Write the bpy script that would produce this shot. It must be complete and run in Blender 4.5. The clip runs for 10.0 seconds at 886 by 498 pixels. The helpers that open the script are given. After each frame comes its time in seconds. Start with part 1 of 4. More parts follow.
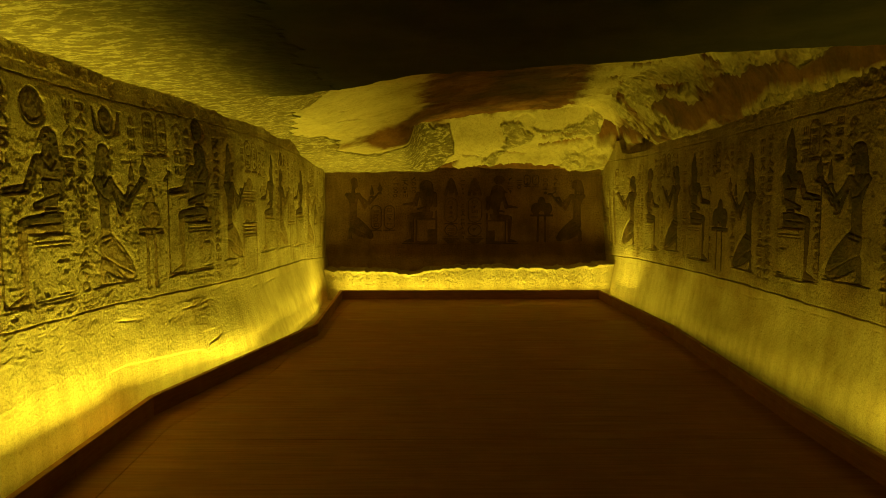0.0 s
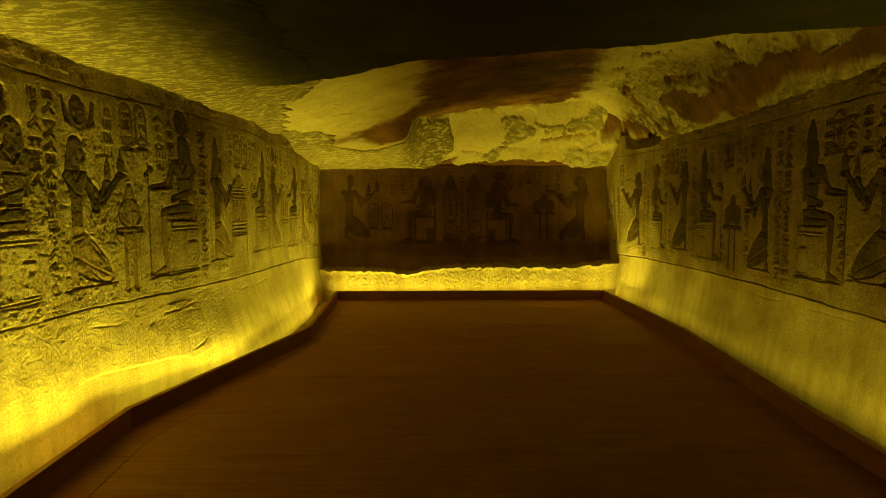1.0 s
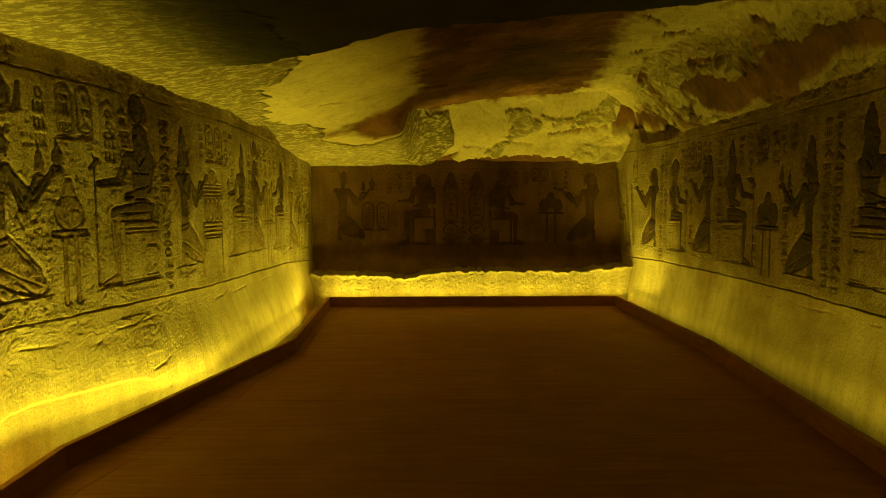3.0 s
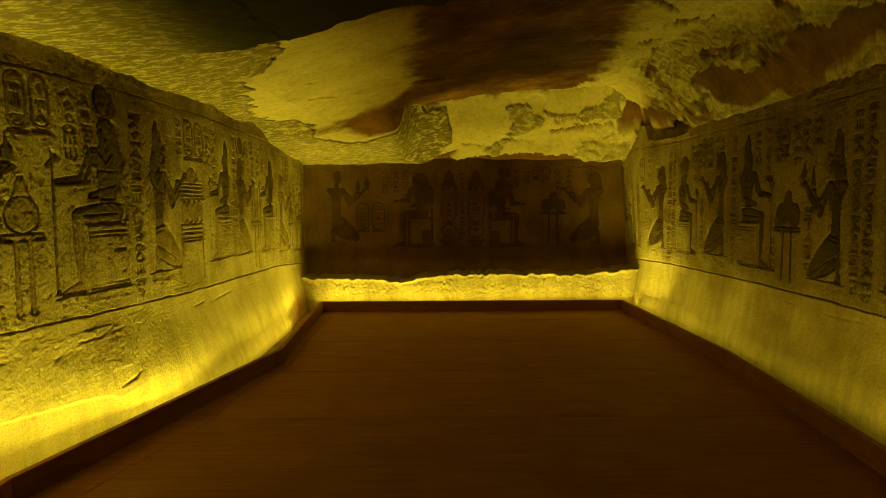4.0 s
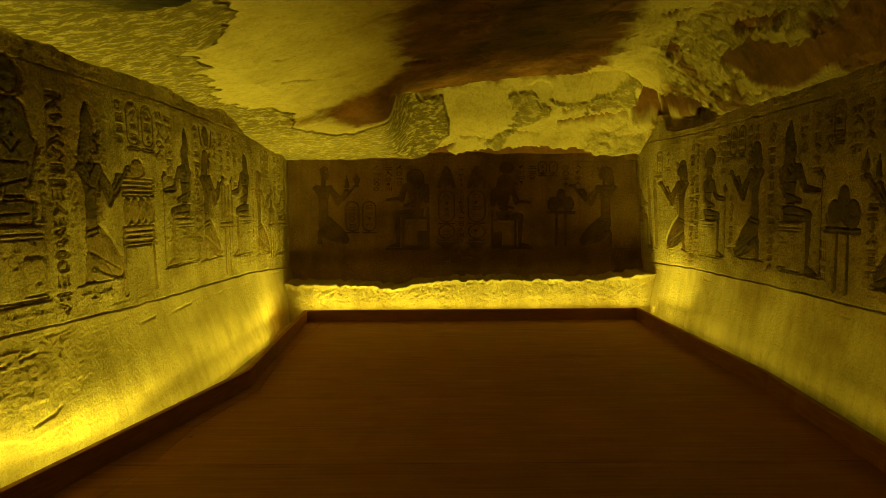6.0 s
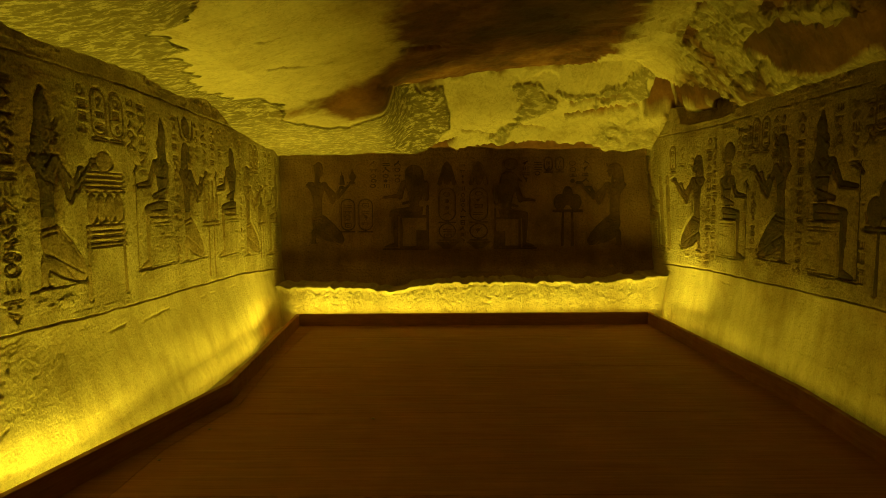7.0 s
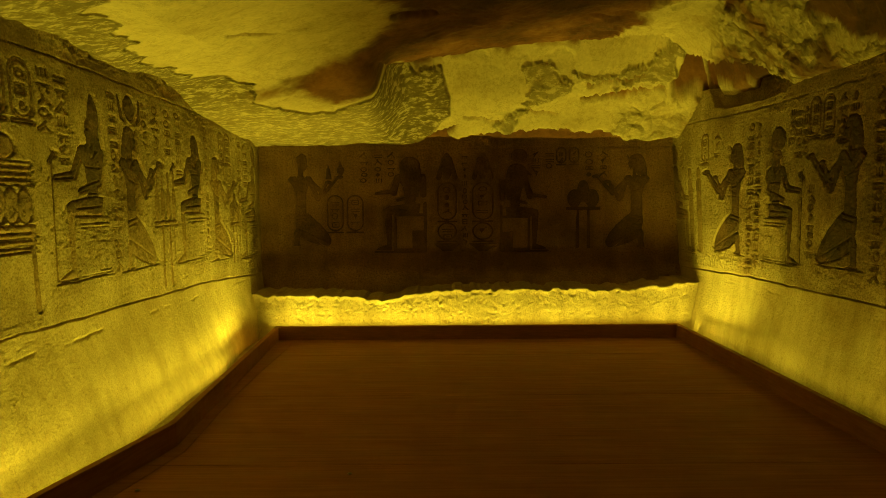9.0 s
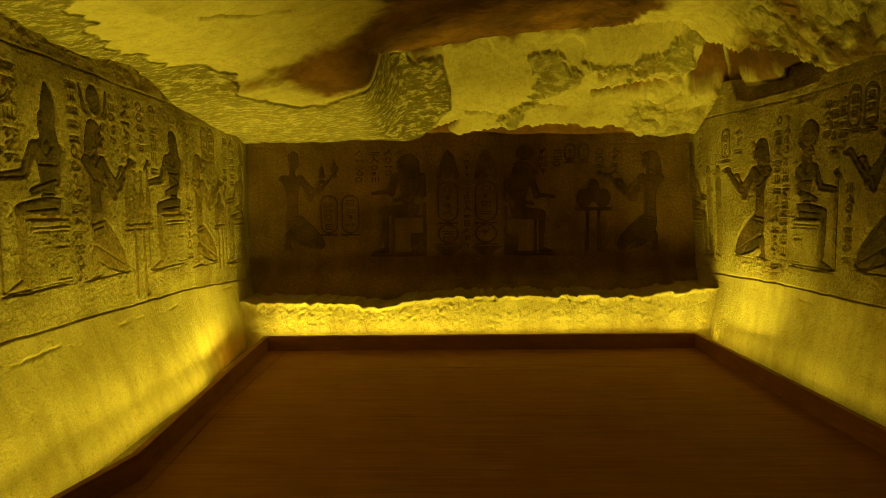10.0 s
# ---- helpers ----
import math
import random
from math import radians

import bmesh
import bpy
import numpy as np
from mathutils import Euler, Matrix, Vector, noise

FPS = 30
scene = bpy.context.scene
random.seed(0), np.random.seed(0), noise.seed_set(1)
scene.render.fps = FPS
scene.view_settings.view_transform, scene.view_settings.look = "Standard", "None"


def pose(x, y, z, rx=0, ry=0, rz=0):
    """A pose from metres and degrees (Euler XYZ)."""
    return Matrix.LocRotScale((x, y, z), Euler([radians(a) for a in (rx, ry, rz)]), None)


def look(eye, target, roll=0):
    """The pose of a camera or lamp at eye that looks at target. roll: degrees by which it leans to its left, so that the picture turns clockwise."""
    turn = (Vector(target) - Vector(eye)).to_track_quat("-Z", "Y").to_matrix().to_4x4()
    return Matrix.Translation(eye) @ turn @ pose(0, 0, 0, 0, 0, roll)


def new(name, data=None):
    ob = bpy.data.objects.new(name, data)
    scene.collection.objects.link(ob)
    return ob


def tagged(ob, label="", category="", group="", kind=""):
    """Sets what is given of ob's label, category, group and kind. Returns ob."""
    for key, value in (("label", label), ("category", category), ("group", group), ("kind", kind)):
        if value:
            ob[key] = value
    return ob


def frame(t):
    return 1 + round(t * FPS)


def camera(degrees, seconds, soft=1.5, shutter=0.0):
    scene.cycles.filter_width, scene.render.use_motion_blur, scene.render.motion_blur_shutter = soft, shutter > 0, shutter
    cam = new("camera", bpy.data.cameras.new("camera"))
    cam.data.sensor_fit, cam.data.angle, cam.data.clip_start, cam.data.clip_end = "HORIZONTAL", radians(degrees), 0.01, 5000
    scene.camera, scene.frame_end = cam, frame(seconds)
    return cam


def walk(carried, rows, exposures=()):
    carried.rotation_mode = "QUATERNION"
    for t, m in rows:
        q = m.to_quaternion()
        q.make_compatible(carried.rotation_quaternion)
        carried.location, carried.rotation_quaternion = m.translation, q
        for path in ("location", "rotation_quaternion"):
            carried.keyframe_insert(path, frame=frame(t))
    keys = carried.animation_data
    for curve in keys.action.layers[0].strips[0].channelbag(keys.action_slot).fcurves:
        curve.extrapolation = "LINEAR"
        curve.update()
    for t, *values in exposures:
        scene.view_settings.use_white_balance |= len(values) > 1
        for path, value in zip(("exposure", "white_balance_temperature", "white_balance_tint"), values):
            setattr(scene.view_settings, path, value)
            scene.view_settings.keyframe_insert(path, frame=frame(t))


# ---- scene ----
cam = camera(72.0, 10.0, soft=0.7)
PATH = [
    (0, (-0.067, -0.095, 1.452), (-0.054, 1.9, 1.306), 0.0),
    (0.5, (-0.076, 0.058, 1.435), (-0.062, 2.053, 1.286), 0.0),
    (1, (-0.067, 0.2, 1.435), (-0.051, 2.195, 1.285), -0.1),
    (1.5, (-0.061, 0.35, 1.435), (-0.047, 2.344, 1.286), -0.1),
    (2, (-0.06, 0.501, 1.446), (-0.05, 2.495, 1.297), -0.2),
    (2.5, (-0.045, 0.675, 1.42), (-0.037, 2.669, 1.27), -0.2),
    (4, (0.002, 1.219, 1.422), (0.011, 3.214, 1.272), -0.3),
    (4.5, (0.023, 1.409, 1.401), (0.028, 3.403, 1.251), -0.3),
    (5, (0.067, 1.591, 1.405), (0.07, 3.585, 1.255), -0.3),
    (5.5, (0.081, 1.789, 1.409), (0.081, 3.783, 1.259), -0.4),
    (7, (0.102, 2.379, 1.391), (0.095, 4.373, 1.237), -0.4),
    (7.5, (0.088, 2.614, 1.401), (0.079, 4.607, 1.244), -0.4),
    (8, (0.079, 2.812, 1.377), (0.07, 4.806, 1.219), -0.4),
    (8.5, (0.102, 3.03, 1.375), (0.093, 5.024, 1.216), -0.5),
    (9, (0.135, 3.236, 1.377), (0.119, 5.229, 1.216), -0.5),
    (9.5, (0.149, 3.436, 1.393), (0.124, 5.429, 1.231), -0.5),
    (10, (0.152, 3.65, 1.379), (0.127, 5.643, 1.218), -0.6),
]
walk(cam, [(t, look(eye, target, roll)) for t, eye, target, roll in PATH])

# ---- light: warm yellow strips laid behind the kerb boards, aimed at the foot of the walls ----
world = bpy.data.worlds.new("dark_interior")
world.use_nodes = True
world.node_tree.nodes["Background"].inputs[0].default_value = (0.0, 0.0, 0.0, 1)
world.node_tree.nodes["Background"].inputs[1].default_value = 0.0
scene.world = world
GLOW = (1.0, 0.858, 0.038)


def strip_lamp(a, b, facing, watts, tilt, beam=125, wide=0.03):
    """A strip from a to b that shines towards facing (a flat direction), tilted up by that many degrees."""
    a, b = Vector(a), Vector(b)
    data = bpy.data.lights.new("light_strip", "AREA")
    data.shape, data.size, data.size_y = "RECTANGLE", (b - a).length, wide
    data.spread = radians(beam)
    data.color, data.energy = GLOW, 0.93 * watts * (b - a).length
    ob = new("light_strip", data)
    mid = (a + b) / 2
    way = Vector((facing[0], facing[1], 0)).normalized() * math.cos(radians(tilt)) + Vector((0, 0, math.sin(radians(tilt))))
    ob.matrix_world = look(mid, mid + way)
    return ob


def strip(a, b, facing, throw, spill, tilt=82, beam=95):
    """One fixture: a narrow beam thrown up the wall, and what spills on its foot."""
    strip_lamp(a, b, facing, throw, tilt, beam)
    strip_lamp(a, b, facing, spill, 45, 165)


strip((-2.05, 1.6, 0.035), (-2.10, 4.20, 0.035), (-1, 0.0), 10.4, 0.9, 81, 92)
strip((-2.07, 4.22, 0.045), (-1.49, 6.60, 0.045), (-1, 0.24), 5.6, 1.5, 78, 105)
strip((-1.49, 6.62, 0.045), (-1.57, 8.30, 0.045), (-1, -0.05), 5.4, 3.0, 78, 112)
strip((-1.58, 8.32, 0.045), (-1.615, 9.14, 0.045), (-1, 0.10), 16.0, 0.8, 82, 118)
strip((-1.66, 9.255, 0.0), (0.40, 9.255, 0.0), (0, 1), 6.0, 0.45, 84, 100)
strip((0.45, 9.255, 0.0), (2.58, 9.255, 0.0), (0, 1), 5.3, 0.35, 84, 100)
strip((2.46, 9.15, 0.085), (2.485, 8.45, 0.085), (1, 0.08), 12.5, 1.8, 84, 108)
strip((2.485, 8.43, 0.085), (2.51, 7.60, 0.085), (1, 0.02), 2.4, 1.4, 86, 100)
strip((2.55, 7.55, 0.085), (2.54, 6.42, 0.085), (1, 0.0), 2.0, 0.75, 86, 100)
strip((2.54, 6.38, 0.085), (2.435, 5.0, 0.085), (1, -0.08), 1.7, 0.6, 86, 100)
strip((2.42, 4.95, 0.085), (2.34, 3.90, 0.085), (1, -0.08), 1.9, 1.3, 86, 95)
strip((2.335, 3.8, 0.085), (2.285, 1.6, 0.085), (1, -0.03), 2.1, 2.8, 86, 95)


# ---- materials ----
def material(name, rough=0.85):
    m = bpy.data.materials.new(name)
    m.use_nodes = True
    t = m.node_tree
    b = t.nodes["Principled BSDF"]
    b.inputs["Roughness"].default_value = rough
    return m, t, b


def nd(t, kind, **values):
    n = t.nodes.new(kind)
    for k, v in values.items():
        n.inputs[k.replace("_", " ")].default_value = v
    return n


def noise_node(t, scale, detail=6.0, rough=0.6, squash=None, src=None):
    if src is None:
        src = t.nodes.new("ShaderNodeTexCoord").outputs["Object"]
    if squash:
        mp = t.nodes.new("ShaderNodeMapping")
        mp.inputs["Scale"].default_value = squash
        t.links.new(src, mp.inputs["Vector"])
        src = mp.outputs["Vector"]
    n = nd(t, "ShaderNodeTexNoise", Scale=scale, Detail=detail, Roughness=rough)
    t.links.new(src, n.inputs["Vector"])
    return n.outputs["Fac"]


def ramp(t, fac, stops):
    r = t.nodes.new("ShaderNodeValToRGB")
    while len(r.color_ramp.elements) < len(stops):
        r.color_ramp.elements.new(0.5)
    for e, (p, c) in zip(r.color_ramp.elements, stops):
        e.position, e.color = p, (*c, 1)
    t.links.new(fac, r.inputs["Fac"])
    return r.outputs["Color"]


def mix(t, fac, a, b, mode="MIX"):
    m = t.nodes.new("ShaderNodeMix")
    m.data_type, m.blend_type = "RGBA", mode
    if isinstance(fac, float):
        m.inputs["Factor"].default_value = fac
    else:
        t.links.new(fac, m.inputs["Factor"])
    for sock, v in ((m.inputs["A"], a), (m.inputs["B"], b)):
        if isinstance(v, tuple):
            sock.default_value = (*v, 1)
        else:
            t.links.new(v, sock)
    return m.outputs["Result"]


def bump(t, b, height, strength, distance):
    n = nd(t, "ShaderNodeBump", Strength=strength, Distance=distance)
    t.links.new(height, n.inputs["Height"])
    t.links.new(n.outputs["Normal"], b.inputs["Normal"])


def attr(t, name):
    a = t.nodes.new("ShaderNodeAttribute")
    a.attribute_name = name
    return a.outputs["Fac"]


def stone(name, light, mid, dark, grain=90.0, relief=0.006, patch=2.2, speckle=0.9):
    m, t, b = material(name, 0.9)
    big = ramp(t, noise_node(t, patch, 6, 0.62), [(0.34, dark), (0.5, mid), (0.66, light)])
    fine = ramp(t, noise_node(t, grain, 5, 0.7), [(0.34, (0.52, 0.48, 0.42)), (0.48, (0.88, 0.87, 0.85)), (0.60, (1.10, 1.10, 1.08))])
    col = mix(t, speckle, big, fine, "MULTIPLY")
    specks = ramp(t, noise_node(t, 30.0, 4, 0.6), [(0.60, (1, 1, 1)), (0.66, (0.48, 0.43, 0.36))])
    col = mix(t, 0.35, col, specks, "MULTIPLY")
    runs = ramp(t, noise_node(t, 1.0, 5, 0.6, (9.0, 9.0, 0.8)), [(0.35, (0.78, 0.75, 0.7)), (0.6, (1.05, 1.05, 1.04))])
    col = mix(t, 0.7, col, runs, "MULTIPLY")
    col = mix(t, attr(t, "stain_and_shade"), col, mix(t, 1.0, col, (0.44, 0.29, 0.18), "MULTIPLY"))
    t.links.new(col, b.inputs["Base Color"])
    grit = ramp(t, noise_node(t, grain * 0.40, 5, 0.62), [(0.47, (0, 0, 0)), (0.56, (0.55, 0.55, 0.55)), (0.75, (0.7, 0.7, 0.7))])
    skin = t.nodes.new("ShaderNodeMath")
    skin.operation = "ADD"
    t.links.new(noise_node(t, grain * 0.55, 8, 0.78), skin.inputs[0])
    t.links.new(grit, skin.inputs[1])
    bump(t, b, skin.outputs[0], 1.0, relief * 2.6)
    return m


SANDSTONE = stone("ochre_sandstone", (0.62, 0.50, 0.33), (0.50, 0.395, 0.25), (0.33, 0.245, 0.145), 90.0, 0.0046)
# darker copy of the sandstone for the end wall, its shade in the colour
DIM_STONE = stone("brown_shaded_sandstone", (0.44, 0.265, 0.13), (0.36, 0.21, 0.10), (0.25, 0.14, 0.064))
PAINTED = stone("worn_umber_pigment_on_stone", (0.215, 0.135, 0.072), (0.14, 0.085, 0.045), (0.078, 0.047, 0.026), 70.0, 0.004, 5.0)
PAINTED_PALE = stone("faded_ochre_pigment_on_stone", (0.42, 0.30, 0.175), (0.32, 0.22, 0.122), (0.20, 0.13, 0.07), 70.0, 0.004, 5.0)
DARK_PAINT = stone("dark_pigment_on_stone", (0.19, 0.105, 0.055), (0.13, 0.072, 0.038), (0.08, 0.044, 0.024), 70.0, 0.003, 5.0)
BACK_PAINT = stone("end_wall_brown_pigment_on_stone", (0.23, 0.125, 0.065), (0.16, 0.087, 0.045), (0.095, 0.052, 0.027), 70.0, 0.003, 4.0)
DADO = stone("smooth_dressed_sandstone", (0.60, 0.485, 0.315), (0.51, 0.405, 0.258), (0.40, 0.305, 0.183), 110.0, 0.0015, 1.4, 0.55)
RUBBLE = stone("pale_broken_sandstone", (0.62, 0.51, 0.33), (0.52, 0.41, 0.25), (0.38, 0.28, 0.16), 45.0, 0.008, 3.0)


def ceiling_rock():
    m, t, b = material("soot_shaded_broken_rock", 0.88)
    fresh = ramp(t, noise_node(t, 1.8, 8, 0.66), [(0.30, (0.46, 0.355, 0.21)), (0.44, (0.60, 0.49, 0.31)), (0.62, (0.69, 0.58, 0.385))])
    crust = ramp(t, noise_node(t, 17.0, 8, 0.72, (0.6, 1.9, 1)), [(0.44, (0.11, 0.075, 0.038)), (0.53, (0.25, 0.185, 0.10)), (0.56, (0.62, 0.52, 0.335))])
    brown = ramp(t, noise_node(t, 2.2, 8, 0.68), [(0.36, (0.085, 0.029, 0.010)), (0.5, (0.165, 0.062, 0.022)), (0.68, (0.30, 0.135, 0.054))])
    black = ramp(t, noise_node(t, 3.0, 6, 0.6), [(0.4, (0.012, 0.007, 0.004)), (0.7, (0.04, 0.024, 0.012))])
    fine = ramp(t, noise_node(t, 45.0, 6, 0.72), [(0.34, (0.5, 0.47, 0.42)), (0.6, (1.08, 1.08, 1.06))])
    flecks = ramp(t, noise_node(t, 7.0, 9, 0.75, (1.0, 1.5, 1.0)), [(0.40, (0.5, 0.4, 0.28)), (0.46, (0.9, 0.88, 0.84)), (0.7, (1.08, 1.08, 1.06))])
    fresh = mix(t, 0.28, fresh, flecks, "MULTIPLY")
    hair = ramp(t, noise_node(t, 3.2, 9, 0.7, (1.0, 1.7, 1.0)), [(0.484, (1, 1, 1)), (0.497, (0.34, 0.24, 0.15)), (0.503, (0.34, 0.24, 0.15)), (0.516, (1, 1, 1))])
    fresh = mix(t, 0.30, fresh, hair, "MULTIPLY")
    col = mix(t, attr(t, "crust"), fresh, crust)
    col = mix(t, attr(t, "brown"), col, brown)
    col = mix(t, 0.30, col, fine, "MULTIPLY")
    col = mix(t, attr(t, "soot_shade"), col, black)
    t.links.new(col, b.inputs["Base Color"])
    grain = noise_node(t, 20.0, 10, 0.75)
    shelf = t.nodes.new("ShaderNodeMath")
    shelf.operation = "SNAP"
    t.links.new(noise_node(t, 3.4, 9, 0.62, (1.0, 1.6, 1.0)), shelf.inputs[0])
    shelf.inputs[1].default_value = 0.055
    total = t.nodes.new("ShaderNodeMath")
    total.operation = "MULTIPLY_ADD"
    t.links.new(shelf.outputs[0], total.inputs[0])
    total.inputs[1].default_value = 3.0
    t.links.new(grain, total.inputs[2])
    # knobbly broken rock where the rock has crumbled
    warp = t.nodes.new("ShaderNodeTexCoord").outputs["Object"]
    swirl = nd(t, "ShaderNodeTexNoise", Scale=5.0, Detail=5.0)
    t.links.new(warp, swirl.inputs["Vector"])
    push = t.nodes.new("ShaderNodeMix")
    push.data_type, push.blend_type = "RGBA", "LINEAR_LIGHT"
    push.inputs["Factor"].default_value = 0.16
    t.links.new(warp, push.inputs["A"])
    t.links.new(swirl.outputs["Color"], push.inputs["B"])
    cells = nd(t, "ShaderNodeTexVoronoi", Scale=6.0)
    t.links.new(push.outputs["Result"], cells.inputs["Vector"])
    lumps = t.nodes.new("ShaderNodeMath")
    lumps.operation = "MULTIPLY"
    t.links.new(cells.outputs["Distance"], lumps.inputs[0])
    t.links.new(attr(t, "crumble"), lumps.inputs[1])
    sum_up = t.nodes.new("ShaderNodeMath")
    sum_up.operation = "MULTIPLY_ADD"
    t.links.new(lumps.outputs[0], sum_up.inputs[0])
    sum_up.inputs[1].default_value = -3.4
    calm = t.nodes.new("ShaderNodeMath")
    calm.operation = "MULTIPLY"
    t.links.new(total.outputs[0], calm.inputs[0])
    t.links.new(attr(t, "ragged"), calm.inputs[1])
    t.links.new(calm.outputs[0], sum_up.inputs[2])
    bump(t, b, sum_up.outputs[0], 1.0, 0.038)
    return m


CEILING = ceiling_rock()


def wood(name, light, dark, along, rough=0.45):
    """along: the scale of the grain in x, y, z; small along the fibres."""
    m, t, b = material(name, rough)
    b.inputs["Specular IOR Level"].default_value = 0.25
    info = t.nodes.new("ShaderNodeObjectInfo")
    grain = ramp(t, noise_node(t, 1.0, 8, 0.65, along), [(0.3, dark), (0.5, tuple((p + q) / 2 for p, q in zip(light, dark))), (0.68, light)])
    tone = ramp(t, info.outputs["Random"], [(0.0, (0.85, 0.85, 0.85)), (1.0, (1, 1, 1))])
    col = mix(t, 1.0, grain, tone, "MULTIPLY")
    dust = ramp(t, noise_node(t, 2.5, 6, 0.7), [(0.45, (0.86, 0.84, 0.82)), (0.7, (1.08, 1.05, 1.0))])
    col = mix(t, 0.8, col, dust, "MULTIPLY")
    t.links.new(col, b.inputs["Base Color"])
    wear = ramp(t, noise_node(t, 6.0, 6, 0.7, (0.3, 2.0, 1.0)), [(0.35, (rough - 0.1,) * 3), (0.7, (rough + 0.2,) * 3)])
    t.links.new(wear, b.inputs["Roughness"])
    bump(t, b, noise_node(t, 1.5, 6, 0.7, along), 0.25, 0.002)
    return m


FLOOR_WOOD = wood("brown_floor_laminate", (0.46, 0.19, 0.063), (0.295, 0.113, 0.037), (1.5, 45.0, 10.0), 0.6)
KERB_WOOD = wood("dark_stained_timber", (0.40, 0.165, 0.062), (0.27, 0.105, 0.038), (6.0, 6.0, 60.0), 0.55)


# ---- mesh helpers ----
def raw_mesh(name, verts, faces, mat, attributes=()):
    me = bpy.data.meshes.new(name)
    verts, faces = np.asarray(verts, np.float32), np.asarray(faces, np.int32)
    me.vertices.add(len(verts))
    me.vertices.foreach_set("co", verts.ravel())
    me.loops.add(faces.size)
    me.loops.foreach_set("vertex_index", faces.ravel())
    me.polygons.add(len(faces))
    me.polygons.foreach_set("loop_start", np.arange(0, faces.size, faces.shape[1], dtype=np.int32))
    me.polygons.foreach_set("use_smooth", np.ones(len(faces), bool))
    for key, values in attributes:
        me.attributes.new(key, "FLOAT", "POINT").data.foreach_set("value", np.asarray(values, np.float32).ravel())
    me.materials.append(mat)
    me.update()
    return me


def quads(n, m, flip=False):
    i = np.arange(n * m).reshape(n, m)
    a, b, c, d = i[:-1, :-1], i[1:, :-1], i[1:, 1:], i[:-1, 1:]
    q = np.stack((a, d, c, b) if flip else (a, b, c, d), -1)
    return q


def child(ob, parent, label=""):
    ob.parent = parent
    ob.matrix_parent_inverse = Matrix.Translation(parent.location).inverted()
    return tagged(ob, label)


def part(name, bm, mat, parent=None, label=""):
    me = bpy.data.meshes.new(name)
    bm.to_mesh(me)
    bm.free()
    me.materials.append(mat)
    ob = new(name, me)
    return child(ob, parent, label) if parent else tagged(ob, label)


def slab(x0, x1, y0, y1, z0, z1, bevel=0.0):
    bm = bmesh.new()
    bmesh.ops.create_cube(bm, size=1.0, matrix=Matrix.LocRotScale(((x0 + x1) / 2, (y0 + y1) / 2, (z0 + z1) / 2), None, (x1 - x0, y1 - y0, z1 - z0)))
    if bevel:
        bmesh.ops.bevel(bm, geom=bm.edges[:], offset=bevel, segments=2, affect="EDGES", profile=0.6)
    return bm


def prism(outline, z0, z1, bevel=0.0):
    """An upright prism over an outline of (x, y)."""
    bm = bmesh.new()
    low = [bm.verts.new((x, y, z0)) for x, y in outline]
    f = bm.faces.new(low)
    if f.normal.z == 0:
        f.normal_update()
    up = bmesh.ops.extrude_face_region(bm, geom=[f])
    bmesh.ops.translate(bm, vec=(0, 0, z1 - z0), verts=[v for v in up["geom"] if isinstance(v, bmesh.types.BMVert)])
    bmesh.ops.recalc_face_normals(bm, faces=bm.faces[:])
    if bevel:
        bmesh.ops.bevel(bm, geom=bm.edges[:], offset=bevel, segments=2, affect="EDGES", profile=0.6)
    return bm


def vnoise(a, b, scale, seed):
    """Smooth value noise in -1..1; scale: the size of a lump in metres."""
    rng = np.random.default_rng(seed)
    table = rng.uniform(-1, 1, (256, 256))
    p, q = a / scale + 37.3, b / scale + 91.7
    i, j = np.floor(p).astype(int), np.floor(q).astype(int)
    u, v = p - i, q - j
    u, v = u * u * (3 - 2 * u), v * v * (3 - 2 * v)
    i0, i1, j0, j1 = i % 256, (i + 1) % 256, j % 256, (j + 1) % 256
    return (table[i0, j0] * (1 - u) + table[i1, j0] * u) * (1 - v) + (table[i0, j1] * (1 - u) + table[i1, j1] * u) * v


def fbm(a, b, scale, seed, octaves=4, gain=0.5):
    total, amp, norm = 0.0, 1.0, 0.0
    for k in range(octaves):
        total = total + amp * vnoise(a, b, scale / 2 ** k, seed + k)
        norm += amp
        amp *= gain
    return total / norm


def smooth(e0, e1, x):
    t = np.clip((x - e0) / (e1 - e0), 0, 1)
    return t * t * (3 - 2 * t)


# ---- carving: signed distances of plain shapes in the plane of a wall ----
def ell(cu, cv, ru, rv):
    return lambda u, v: (np.hypot((u - cu) / ru, (v - cv) / rv) - 1) * min(ru, rv)


def cap(u0, v0, u1, v1, r0, r1=None):
    r1 = r0 if r1 is None else r1

    def d(u, v):
        du, dv = u1 - u0, v1 - v0
        t = np.clip(((u - u0) * du + (v - v0) * dv) / (du * du + dv * dv + 1e-9), 0, 1)
        return np.hypot(u - u0 - t * du, v - v0 - t * dv) - (r0 + (r1 - r0) * t)
    return d


def rect(cu, cv, hu, hv, r=0.0):
    def d(u, v):
        a, b = np.abs(u - cu) - hu + r, np.abs(v - cv) - hv + r
        return np.hypot(np.maximum(a, 0), np.maximum(b, 0)) + np.minimum(np.maximum(a, b), 0) - r
    return d


def poly(*pts):
    def d(u, v):
        best, inside = np.full(u.shape, 9.0), np.zeros(u.shape, bool)
        for (a, b), (c, e) in zip(pts, pts[1:] + pts[:1]):
            du, dv = c - a, e - b
            t = np.clip(((u - a) * du + (v - b) * dv) / (du * du + dv * dv), 0, 1)
            best = np.minimum(best, np.hypot(u - a - t * du, v - b - t * dv))
            cross = ((b > v) != (e > v)) & (u < du * (v - b) / (dv if dv else 1e-9) + a)
            inside ^= cross
        return np.where(inside, -best, best)
    return d


def ring(shape, w):
    return lambda u, v: np.abs(shape(u, v)) - w


